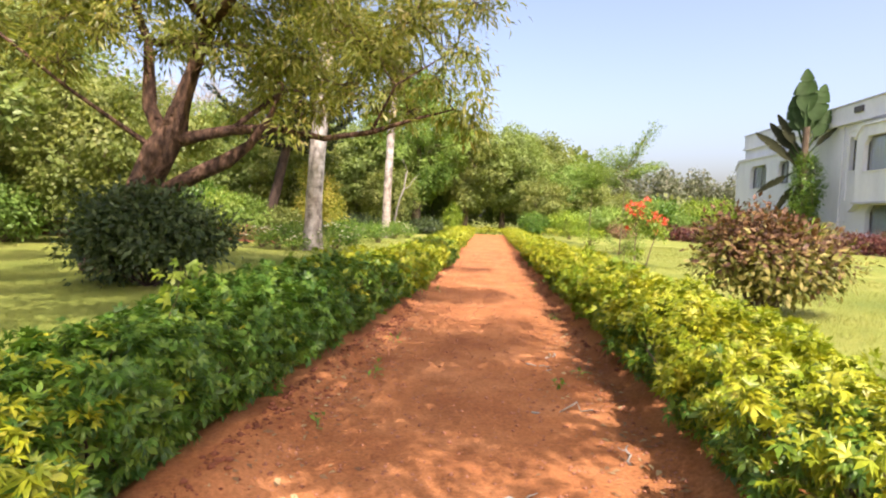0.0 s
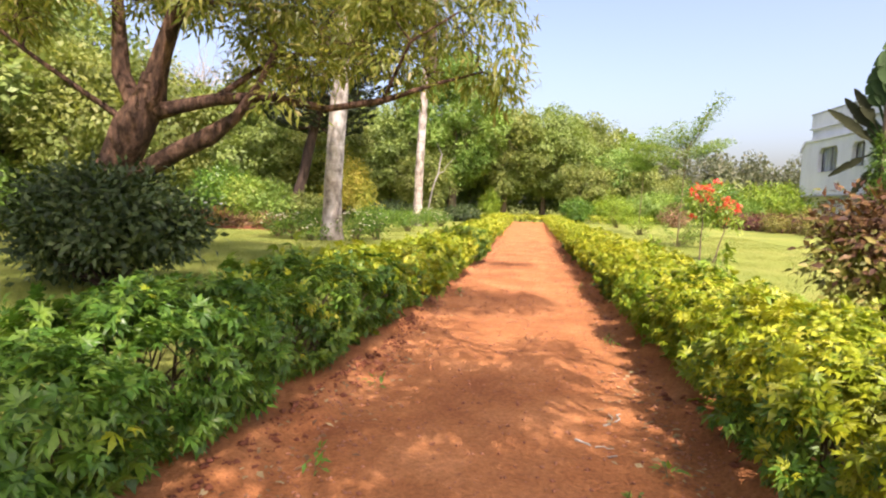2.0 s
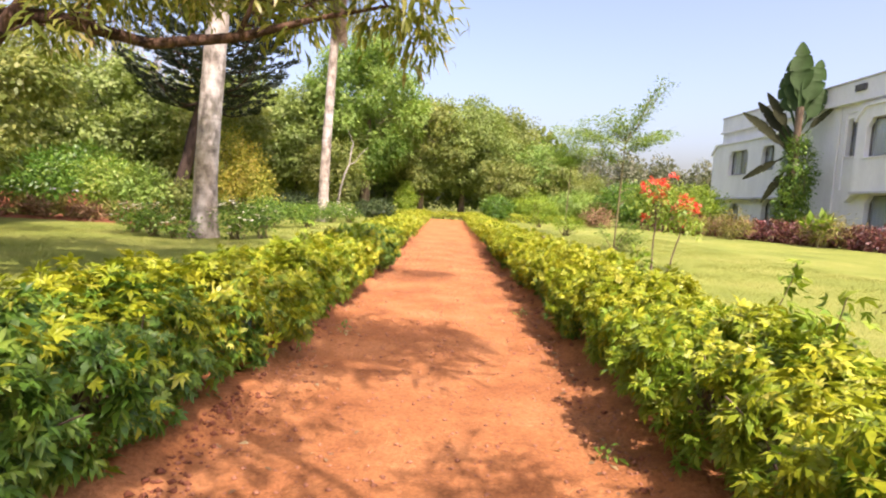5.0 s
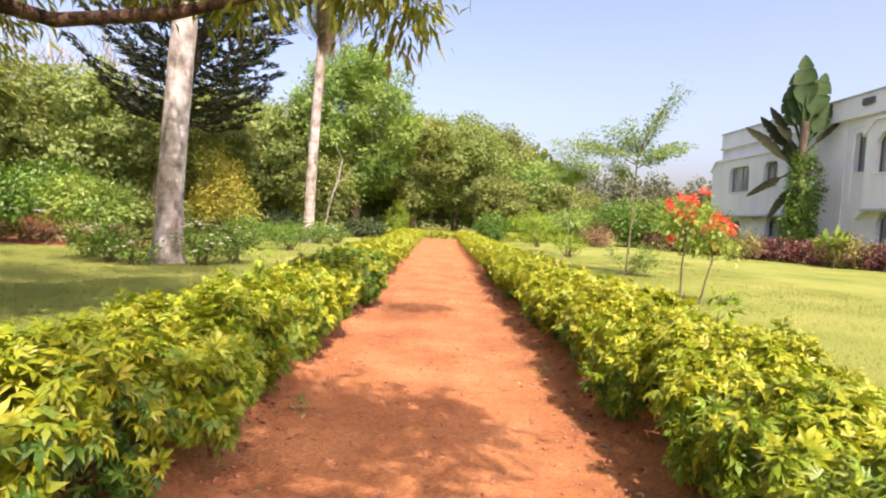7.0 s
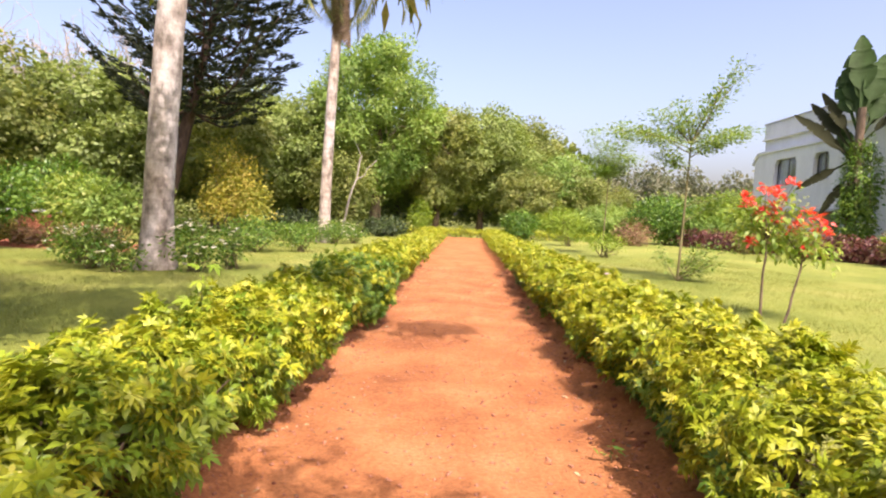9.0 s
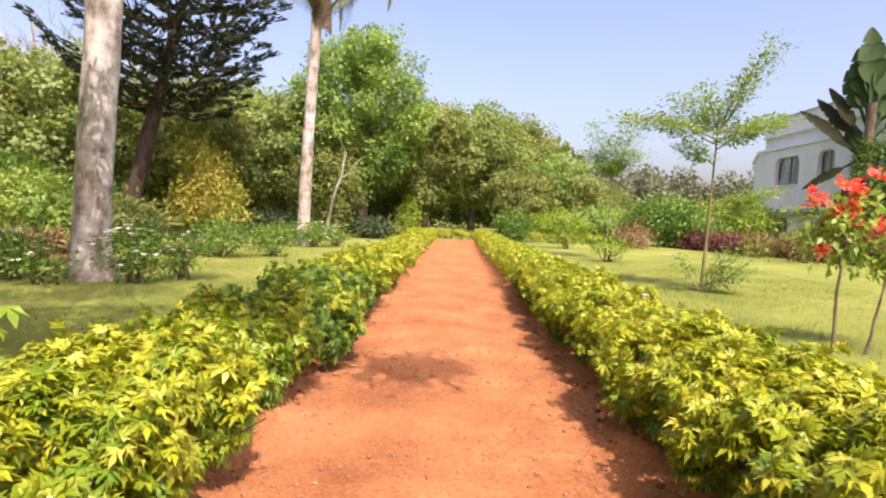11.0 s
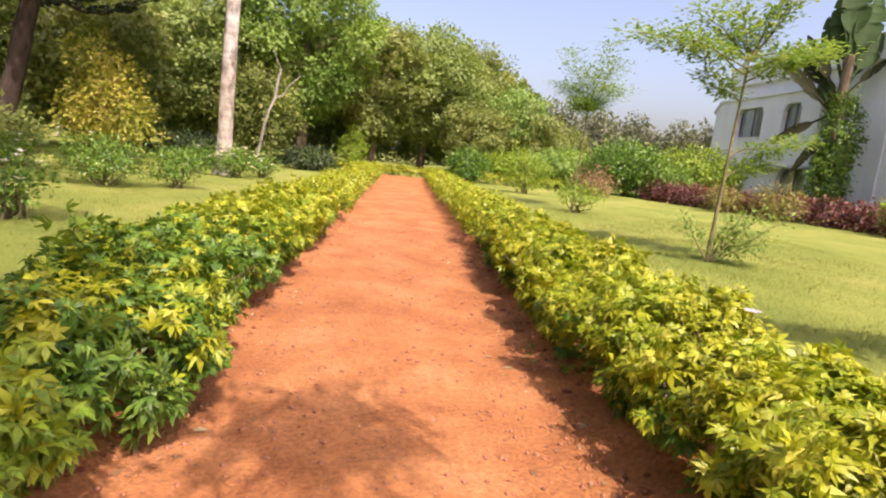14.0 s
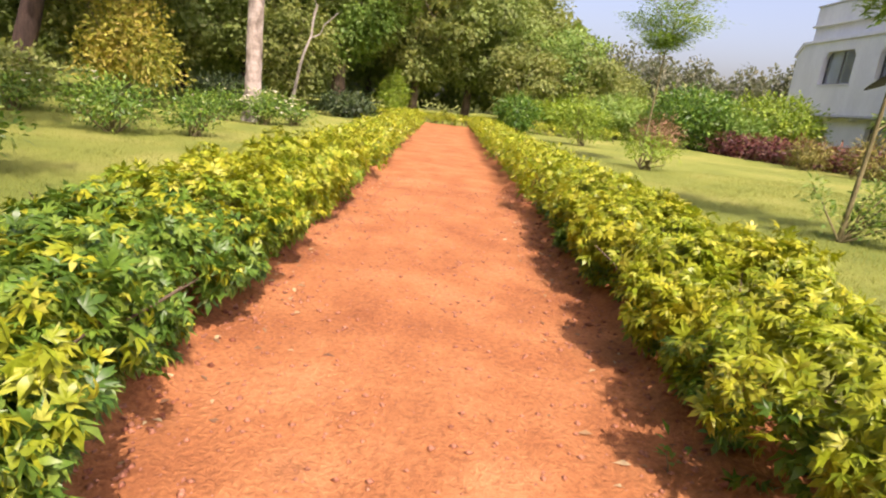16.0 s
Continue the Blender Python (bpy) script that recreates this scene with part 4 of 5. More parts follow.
layered_sapling((4.92, 21.6, 0.2), 5.0, [(-1.7, 0.1, 3.35, 0.17), (-1.2, 0.4, 3.5, 0.18), (-1.1, -0.4, 3.25, 0.17), (-0.6, 0.2, 3.8, 0.17), (0.45, 0, 4.1, 0.1), (0.85, 0.1, 4.55, 0.07), (1.1, 0.1, 4.95, 0.12), (1.2, 0.05, 4.8, 0.12),
                                          (1.35, 0.2, 3.5, 0.16), (1.0, -0.35, 3.3, 0.16), (0.2, 0.5, 3.55, 0.17), (0.55, -0.4, 3.15, 0.15), (-0.1, 0.2, 4.0, 0.15), (-0.55, -0.1, 2.85, 0.12), (1.3, 0.1, 2.05, 0.12), (0.8, 0.2, 1.7, 0.1)],
                M_sapling, "thin young tree with flat sprays of light-green leaves", (0.1, 0.0), True, 78)
layered_sapling((5.2, 29.9, 0.2), 5.0, [(-0.7, 0, 4.6, 0.2), (0.5, 0, 4.9, 0.2), (0.9, 0.2, 4.5, 0.22), (-0.6, 0.3, 3.7, 0.25), (0.7, -0.2, 3.7, 0.28), (0, 0.3, 4.2, 0.25), (-0.3, -0.3, 3.2, 0.2), (0.3, 0.1, 3.3, 0.2)],
                M_tree2, "young tree with an open grey-green crown on the lawn", (0.1, 0.0), False, 185)
bush("spreading_shrub", "low vase-shaped green shrub on the lawn", "shrub", (5.2, 29.4, 0.2), [(0, 0, 0.55, 0.75, 0.7, 0.3)], M_fresh, 900, 0.12, LONG, 12, M_stem, "low lawn shrubs", 0.0, 0.12)
bush("feathery_shrub", "bright-green feathery shrub beyond the hedge", "shrub", (5.2, 36.5, 0.2), [(0, 0, 0.9, 0.9, 0.9, 0.7), (-0.5, 0, 1.4, 0.6, 0.6, 0.6)], M_fresh, 1800, 0.16, LONG, 10, M_stem, "low lawn shrubs", 0.0, 0.16)
bush("brown_shrub", "dry reddish-brown shrub at the far edge of the lawn", "shrub", (9.4, 40.5, 0.2), [(0, 0, 0.7, 1.0, 0.9, 0.65)], M_brown, 1500, 0.18, LONG, 9, M_stem, "", 0.1, 0.16)
bush("round_bush", "rounded dark-green bush beside the far end of the path", "shrub", (3.2, 41.6, 0.2), [(0, 0, 0.9, 1.0, 0.95, 0.8)], M_deep, 2600, 0.16, OVAL, 8, M_bark, "bushes at the far end")
bush("yellow_bush", "tall yellow-green bush behind the cross hedge", "shrub", (-3.2, 48.6, 0.2), [(0, 0, 1.1, 0.9, 0.9, 0.9), (0.1, 0, 1.9, 0.5, 0.5, 0.6)], M_fresh, 2200, 0.2, LONG, 8, M_stem, "bushes at the far end")
for x, y, r, h, m, lab in ((9.6, 47, 2.0, 2.2, M_tree2, "light-green dome-shaped bush at the edge of the lawn"), (12.6, 44.5, 2.0, 3.0, M_deep, "dense dark-green dome-shaped bush"), (17.3, 45.8, 2.4, 3.2, M_fresh, "broad bright-green dome-shaped bush"),
                           (14.3, 43.4, 1.2, 1.7, M_tree2, "rounded mid-green bush by the maroon row"), (7.2, 49, 2.2, 1.7, M_fresh, "low bright-green spreading bush")):
    bush("domed_bush", lab, "shrub", (x, y, 0.2), [(0, 0, h * 0.62, r, r * 0.9, h * 0.38), (r * 0.3, 0, h * 0.4, r * 0.8, r * 0.7, h * 0.4)], m, 7000, 0.2, OVAL, 10, M_bark, "domed bushes", 0.0, 0.2, 8, 0.75)


# ---- left lawn ----
bush("dark_bush", "dense rounded dark-green bush standing in the shade", "shrub", (-6.1, 9.7, 0.05),
     [(0, 0, 0.95, 1.4, 1.2, 0.75), (-0.2, 0, 1.2, 1.1, 1.0, 0.6), (0.6, 0, 0.9, 0.9, 0.9, 0.55), (-0.8, 0, 0.6, 0.8, 0.8, 0.5)], M_dark, 10500, 0.12, OVAL, 22, M_darkbark, "", 0.1, 0.12, 10, 0.6)

MANGO = (-7.3, 11.5, 0.05)
mango_limbs = [
    [(-0.2, 0, 1.5, 0.22), (0.5, -0.05, 1.8, 0.23), (1.2, -0.1, 2.15, 0.24), (1.75, 0, 2.42, 0.22), (2.2, 0.1, 2.8, 0.13), (2.6, 0.2, 3.4, 0.08), (2.8, 0.4, 4.1, 0.04)],
    [(0.55, 0, 2.85, 0.24), (1.1, 0.1, 2.95, 0.18), (1.8, 0.1, 3.1, 0.15), (2.7, 0.4, 3.2, 0.13), (3.6, 0.8, 3.05, 0.1), (4.6, 1.0, 3.25, 0.08), (5.6, 1.2, 3.6, 0.05), (6.4, 1.4, 3.85, 0.03), (6.85, 1.4, 3.7, 0.015)],
    [(0.6, 0, 3.1, 0.3), (0.85, 0, 3.9, 0.24), (1.3, 0.1, 5.2, 0.17), (2.2, 0, 6.5, 0.12), (3.4, -1, 7.6, 0.08)],
    [(0.4, 0, 2.8, 0.24), (0.1, -0.1, 3.5, 0.19), (0.15, -0.2, 4.8, 0.14), (-0.4, -0.2, 6.2, 0.1), (-0.9, 0, 7.4, 0.06)],
    [(0.25, 0, 2.6, 0.1), (-0.4, -0.3, 3.1, 0.07), (-1.4, -0.5, 3.8, 0.05), (-2.7, -0.9, 4.9, 0.05), (-4.0, -1.2, 5.4, 0.03)],
    # five unseen limbs added to carry the shade boughs overhead
    [(1.3, 0.1, 5.2, 0.15), (3.2, -2.0, 5.6, 0.13), (5.2, -5.0, 5.75, 0.1), (7.6, -6.6, 5.65, 0.06), (9.0, -7.8, 5.6, 0.03)],
    [(5.2, -5.0, 5.75, 0.08), (7.2, -8.6, 5.8, 0.06), (8.6, -12.5, 5.7, 0.03)],
    [(2.2, 0, 6.5, 0.1), (5.0, -0.3, 7.3, 0.07), (7.5, -0.4, 7.0, 0.04), (9.0, -0.35, 6.6, 0.015)],
    [(1.3, 0.1, 5.2, 0.1), (1.9, -4.0, 5.7, 0.09), (2.6, -8.0, 5.9, 0.05), (3.2, -11.0, 5.8, 0.02)],
    [(-0.3, -0.2, 6.2, 0.08), (-0.9, -3.5, 6.1, 0.07), (-1.2, -8.0, 5.9, 0.03)],
    [(0.3, -0.2, 4.8, 0.11), (0.6, 2.2, 5.5, 0.08), (1.2, 4.6, 6.0, 0.05), (1.9, 6.6, 6.1, 0.02)],
    [(1.8, 0.1, 3.1, 0.09), (2.4, 1.4, 4.2, 0.07), (3.0, 2.6, 4.5, 0.05), (3.9, 3.4, 4.5, 0.025)],
    [(2.4, 1.4, 4.2, 0.06), (1.4, 2.6, 4.5, 0.045), (0.5, 3.6, 4.4, 0.02)],
    [(4.6, 1.0, 3.25, 0.05), (5.2, 0.6, 4.2, 0.04), (6.2, 0.9, 4.9, 0.02)],
]
mango_limbs = [[(x, y, z, r * 0.72) for x, y, z, r in path] for path in mango_limbs]
mango_blobs = [(-1.6, 0, 5.9, 1.5, 1.6, 0.9), (0.2, 0.4, 6.6, 1.6, 1.6, 1.0), (2.0, 0, 5.6, 1.5, 1.4, 0.8), (3.4, -0.6, 6.3, 1.5, 1.5, 0.9), (4.5, 0.9, 5.0, 1.3, 1.4, 0.7), (6.0, 1.2, 4.6, 0.9, 0.8, 0.45), (5.6, 0.6, 5.6, 1.0, 1.1, 0.6),
               (-3.4, -1.2, 5.3, 1.2, 1.4, 0.8), (3.4, 0.4, 3.7, 0.8, 0.7, 0.4), (0.9, 0.4, 5.0, 0.9, 0.9, 0.5), (0.5, 0, 7.9, 2.8, 2.4, 0.9), (3.2, 0.1, 3.1, 0.45, 0.4, 0.4), (4.6, 1.1, 3.9, 0.7, 0.6, 0.35), (5.4, 1.2, 3.75, 0.55, 0.5, 0.3),
               (-1.6, -0.5, 4.3, 0.8, 0.8, 0.4), (2.3, 0.6, 4.4, 0.7, 0.7, 0.35), (-4.6, 0.4, 4.6, 0.8, 1.0, 0.6),
               (1.5, -0.3, 4.7, 1.2, 1.0, 0.4), (-0.5, -0.8, 5.0, 1.3, 1.2, 0.5), (3.0, 0.6, 4.7, 1.0, 0.9, 0.45), (4.0, 1.0, 4.3, 0.9, 0.8, 0.4), (5.2, 1.6, 4.3, 0.8, 0.7, 0.4), (-2.4, 0.3, 5.0, 1.0, 1.0, 0.5),
               (3.2, 2.6, 4.3, 1.0, 0.8, 0.45), (1.6, 2.8, 4.4, 0.9, 0.8, 0.5), (0.5, 3.4, 4.1, 0.8, 0.8, 0.5), (2.4, 3.2, 5.2, 1.0, 0.9, 0.35), (4.4, 3.2, 4.6, 0.8, 0.7, 0.35),
               (3.6, 1.2, 5.9, 1.2, 1.0, 0.6), (5.6, 1.0, 6.2, 1.0, 1.0, 0.55), (6.8, 1.1, 6.1, 0.7, 0.8, 0.45), (6.4, 1.3, 5.2, 0.6, 0.6, 0.4), (2.5, 0.9, 3.85, 0.55, 0.5, 0.3), (4.9, 1.3, 3.7, 0.6, 0.5, 0.3),
               (3.6, 3.6, 6.2, 1.4, 1.4, 0.5), (4.0, 5.6, 6.5, 1.2, 1.3, 0.45), (-1.6, 4.2, 6.4, 1.4, 1.4, 0.5), (2.2, 4.6, 6.7, 1.5, 1.3, 0.4), (0.4, 5.2, 6.0, 1.1, 1.0, 0.5), (1.7, 6.4, 5.8, 1.0, 1.0, 0.45), (0.2, 6.8, 6.2, 1.2, 1.0, 0.5)]
t = make_tree("mango_tree", "old mango tree with reddish leaning trunk and low spreading limbs", "tree", MANGO,
              [(-1.0, 0, -0.05, 0.5), (-0.75, 0.02, 0.5, 0.37), (-0.4, -0.03, 1.3, 0.31), (-0.05, 0.03, 2.0, 0.3), (0.3, 0, 2.6, 0.36), (0.6, 0, 3.1, 0.27), (0.7, 0, 3.5, 0.2)],
              mango_blobs, M_mangobark, M_mango, 740, 60, 0.23, 0.19, LONG, 0.55, 9, 0.15, limbs=mango_limbs, limb_size=0.12)
# unseen boughs added overhead, placed by where their shade falls on path and lawn
C, out = blob_points([(8.4, -5.2, 5.6, 1.3, 1.4, 0.3), (8.5, -7.7, 5.6, 1.4, 1.8, 0.3), (8.6, -10.9, 5.6, 1.4, 2.2, 0.3), (7.1, -11.6, 5.6, 1.1, 2.4, 0.3), (6.8, -8.2, 5.7, 1.1, 2.2, 0.3), (9.0, -9.0, 5.6, 0.8, 3.0, 0.3)], 100, 0.45)
C2, out2 = blob_points([(4.1, -7.3, 5.8, 2.2, 3.8, 0.5), (0.0, -6.3, 5.9, 3.0, 3.6, 0.5), (3.4, -3.1, 5.8, 2.4, 2.0, 0.4), (3.0, -5.4, 5.6, 1.9, 1.7, 0.5)], 185, 0.35)
# unseen clumps set for the shade's far edge and one lone shadow
C3 = np.concatenate([np.column_stack([8.4 + rng.uniform(-1.0, 0.8, 9), -4.5 + rng.uniform(-0.5, 0.5, 9), np.full(9, 5.6)]), np.column_stack([9.05 + rng.uniform(-0.28, 0.15, 4), -0.18 + rng.uniform(-0.1, 0.1, 4), np.full(4, 6.6)])])
C4 = np.column_stack([rng.uniform(7.3, 8.9, 15), rng.uniform(-13.0, -10.2, 15), rng.uniform(5.45, 5.75, 15)])
C, out = np.concatenate([C, C2, C3, C4]), np.concatenate([out, out2, np.zeros((28, 3))])
part("shade_boughs", leaf_mesh("shade_boughs", *clump_leaves(C, out, 135, 0.185, 0.2, 0.3), LONG), M_mango, t)
C = np.array([(6.85, 1.35, 3.6), (6.8, 1.5, 3.4), (6.6, 1.2, 3.8), (6.95, 1.1, 4.1), (6.3, 1.4, 3.7), (6.9, 1.2, 4.6), (6.7, 1.3, 5.1)])
part("branch_tip_foliage", leaf_mesh("branch_tip_foliage", *clump_leaves(C, np.zeros_like(C), 120, 0.2, 0.21, 0.7), LONG), M_mango, t)


def frond_mesh(length, droop, leaflets=46):
    """An arching feather frond along +y with hanging leaflets."""
    f = np.linspace(0, 1, 12)
    y = length * np.sin(f * droop) / droop
    z = length * (np.cos(f * droop) - 1) / droop * 1.0
    mid = np.column_stack([np.zeros(12), y, z])
    tube = tubes_mesh("rachis", [np.column_stack([mid, np.linspace(0.035, 0.006, 12)]).tolist()], 5)
    k = np.linspace(0.12, 1, leaflets)
    c = np.column_stack([np.interp(k, f, mid[:, i]) for i in range(3)])
    P = np.repeat(c, 2, 0)
    s = np.tile([-1.0, 1.0], leaflets)
    D = np.column_stack([s * 0.8, np.full(2 * leaflets, 0.35), -0.55 - 0.25 * rng.random(2 * leaflets)])
    N = np.column_stack([s * 0.5, np.zeros(2 * leaflets), np.ones(2 * leaflets)])
    S = np.repeat(np.sin(k * 2.7 + 0.25) * 0.62 + 0.12, 2)
    tv, tf = LONG
    me = leaf_mesh("leaflets", P, D, N, S, (tv * (0.45, 1, 1), tf))
    return tube, me


FRONDS = [frond_mesh(4.2, 1.5), frond_mesh(4.4, 2.0), frond_mesh(4.0, 2.4)]


def feather_palm(at, top, r0, r1, bend, label):
    t = thing("feather_palm", label, "palm tree", at, "pale-trunked palms")
    z = np.linspace(0, top, 26)
    f = z / top
    r = r1 + (r0 - r1) * (1 - f) ** 1.2 + r0 * 0.45 * np.exp(-z / 0.5)
    part("trunk", tubes_mesh("trunk", [np.column_stack([bend * f ** 1.6, 0 * f, z - 0.05, r]).tolist()], 14), M_palebark, t, "pale grey blotched trunk")
    part("crown_shaft", tubes_mesh("crown_shaft", [[(bend, 0, top - 0.1, r1 * 1.05), (bend, 0, top + 0.5, r1 * 1.35), (bend, 0, top + 1.0, r1 * 0.9), (bend, 0, top + 1.5, 0.04)]], 10), M_deadfrond, t, "brown fibrous crown shaft")
    for i in range(20):
        k = 0 if i < 7 else (1 if i < 14 else 2)
        up = 62 - i * 5.0
        for me, nm, mt in ((FRONDS[k][0], "rachis", M_stem), (FRONDS[k][1], "frond", M_frond)):
            o = part(nm, me, mt, t)
            o.matrix_basis = pose(bend, 0, top + 1.1 - i * 0.02, 0, 0, i * 137.5) @ pose(0, 0.1, 0, up)
    for i in range(18):
        o = part("dead_frond", DEAD, M_deadfrond, t, "dead brown hanging frond")
        o.matrix_basis = pose(bend, 0, top + 0.4 - 0.11 * i, 0, 0, i * 101) @ pose(0, r1 * 1.1, 0, -78 + 3 * (i % 3))


DEAD = frond_mesh(1.7, 0.35, 30)[1]
DEAD.name = "dead_frond"
feather_palm((-6.55, 20.5, 0.05), 12.5, 0.31, 0.26, 0.95, "tall palm with blotched grey-white trunk behind rose bushes")
feather_palm((-6.1, 33.0, 0.05), 11.6, 0.245, 0.2, 0.45, "tall palm with pale ringed trunk and drooping fronds")


def norfolk_pine(at):
    t = thing("pine_tree", "dark conifer with upswept tiered branches and leaning trunk", "tree", at)
    H = 15.0
    lean = 0.25
    paths = [[(lean * z, 0, z - 0.05, 0.36 * (1 - z / (H + 1.5))) for z in np.linspace(0, H, 12)]]
    P, D, N, S = [], [], [], []
    for k, z in enumerate(np.linspace(5.5, H - 0.3, 12)):
        reach = (4.6 if z < 9 else 4.6 * (H + 1 - z) / (H - 8)) * (0.8 + 0.3 * rng.random())
        for a in np.linspace(0, 2 * np.pi, 7)[:-1] + k * 0.5:
            L = reach * (0.6 + 0.6 * rng.random())
            f = np.linspace(0, 1, 7)
            px = lean * z + np.cos(a) * L * f
            py = np.sin(a) * L * f
            pzz = z + L * (-0.16 * np.sin(f * np.pi) + 0.42 * f ** 2.5)
            paths.append(np.column_stack([px, py, pzz, 0.06 - 0.045 * f]).tolist())
            side = np.array([-np.sin(a), np.cos(a), 0])
            ahead = np.array([np.cos(a), np.sin(a), 0])
            for q in range(14):
                g = 0.22 + 0.78 * q / 13
                c = np.array([np.interp(g, f, px), np.interp(g, f, py), np.interp(g, f, pzz)])
                w = ahead * (0.7 if q < 13 else 1.2) + side * (0 if q == 13 else (1 if q % 2 else -1) * 0.9) + np.array([0, 0, 0.25 + 0.3 * rng.random()])
                fl = (0.7 + 0.6 * rng.random()) * (1.25 - 0.5 * g)
                n = 42
                k2 = rng.random(n)
                r2 = unit(rng.standard_normal((n, 3)))
                P.append(c + unit(w) * (k2 * fl)[:, None] + r2 * 0.05)
                D.append(r2 * 0.45 + unit(w) * 1.3)
                N.append(rng.standard_normal((n, 3)) + np.array([0, 0, 0.6]))
                S.append(0.26 * (0.7 + 0.6 * rng.random(n)))
    part("trunk", tubes_mesh("trunk", paths, 7), M_darkbark, t, "dark leaning trunk and boughs")
    tv, tf = DIAMOND
    part("needles", leaf_mesh("needles", np.concatenate(P), np.concatenate(D), np.concatenate(N), np.concatenate(S), (tv * (0.4, 1, 1), tf)), M_pine, t)


norfolk_pine((-13.5, 33.0, 0.05))


def rose_bush(at, r, h, flowers, leafm=None):
    t = bush("rose_bush", "loose grey-green rose bush with small white flowers", "shrub", at, [(0, 0, h * 0.58, r, r * 0.85, h * 0.42)], leafm or M_green, int(1150 * r * r / 0.5), 0.085, OVAL, 14, M_stem, "rose bushes", 0.0, 0.12, 8, 0.35)
    for k in range(flowers):
        d = unit(rng.standard_normal(3) + np.array([0, -0.6, 0.9]))
        c = np.array([d[0] * r, d[1] * r * 0.85, h * 0.58 + d[2] * h * 0.44])
        n = 7
        a = rng.random(n) * 6.28
        part("flower", leaf_mesh("flower", np.repeat(c[None], n, 0), np.column_stack([np.cos(a), np.sin(a), 0.4 + 0.3 * rng.random(n)]), np.tile([0, 0, 1.0], (n, 1)), np.full(n, 0.085), DIAMOND), M_petal_white, t, "small white flower")


for x, y, r, h, fl in ((-7.7, 20.1, 0.7, 0.85, 14), (-6.9, 19.7, 0.5, 0.6, 6), (-5.6, 20.2, 0.65, 1.0, 24), (-8.7, 21.0, 0.6, 0.8, 12), (-5.1, 21.0, 0.5, 0.9, 10), (-6.6, 26.2, 1.1, 1.1, 3), (-5.4, 27.2, 0.7, 0.8, 2),
                       (-6.7, 32.3, 0.7, 0.9, 5), (-5.5, 32.2, 0.95, 1.0, 26), (-4.8, 33.0, 0.6, 0.8, 14), (-7.6, 32.8, 0.7, 0.8, 3), (-10.0, 28.2, 0.7, 0.9, 8)):
    rose_bush((x, y, 0.05), r, h, fl)

# red-earth bed with low edging plants on the far side of the left lawn
bed = part("flower_bed", grid_mesh("flower_bed", np.linspace(-22, -9.2, 60), np.linspace(23.6, 26.0, 14), lambda x, y: 0.10 + 0.05 * np.sin(x * 3) * np.sin(y * 4) - 0.12 * (smooth01(25.7, 26.0, y) + 1 - smooth01(23.6, 23.9, y))), M_bank)
tagged(bed, "raised red-earth flower bed along the lawn", "flower bed", kind="structure")
for k in range(22):
    x = -9.6 - k * 0.56 + rng.normal() * 0.08
    bush("edging_plant", "small brownish tufted edging plant in the red bed", "plant", (x, 24.3 + rng.normal() * 0.15, 0.11), [(0, 0, 0.28, 0.26, 0.26, 0.24)], M_brown if k % 3 else M_croton_yel, 200, 0.22, LONG, 4, M_stem, "edging plants", -0.3, 0.08)
for x, y, r, h, m, lab in ((-13.8, 28.2, 1.2, 2.3, M_lime, "rounded yellow-green topiary bush behind the bed"), (-12.2, 27.6, 0.95, 2.0, M_tree2, "rounded light-green bush behind the bed"), (-15.6, 26.6, 1.3, 2.3, M_deep, "bushy deep-green shrub by the lawn edge"),
                           (-11.0, 29.0, 1.1, 1.5, M_olive, "small rounded olive bush"), (-17, 31.5, 2.0, 3.0, M_deep, "tall green bush at the wood's edge"),
                           (-9.0, 38.5, 1.4, 1.2, M_dark, "low dark-green clipped bush"), (-4.8, 42.5, 1.3, 1.0, M_dark, "low dark-green clipped bush"), (-21, 22, 1.8, 2.6, M_tree2, "leafy green bush at the lawn edge"), (-17, 18.5, 1.6, 2.0, M_tree2, "mid-green bush in the shade of the trees")):
    bush("shrub", lab, "shrub", (x, y, 0.05), [(0, 0, h * 0.55, r, r * 0.9, h * 0.45)], m, int(1900 * r), 0.18, OVAL, 9, M_bark, "shrubs behind the lawn", 0.05, 0.17, 8, 0.7)
bush("amber_shrub", "bushy shrub of yellow-orange leaves under the trees", "shrub", (-10.7, 34.0, 0.05), [(0, 0, 2.3, 0.9, 0.9, 1.1), (0.7, 0, 1.8, 0.8, 0.8, 1.0), (-0.3, 0, 3.6, 0.65, 0.7, 0.7), (-0.6, 0, 1.5, 0.7, 0.7, 0.8), (0.6, 0, 3.2, 0.55, 0.55, 0.5), (1.2, 0, 1.3, 0.55, 0.55, 0.6)], M_amber, 5600, 0.16, OVAL, 14, M_bark, "", 0.2, 0.25)


t = thing("garden_ledge", "low weathered terracotta ledge behind the flower bed", "wall", (-17.0, 29.6, 0.05))
bm = box(bmesh.new(), -2.6, 2.4, -0.2, 0.2, -0.05, 0.85, 0.03)
part("wall", bm, M_bank, t)
part("capping", box(bmesh.new(), -2.7, 2.5, -0.28, 0.28, 0.852, 0.95, 0.02), M_trim, t, "grey stone capping")


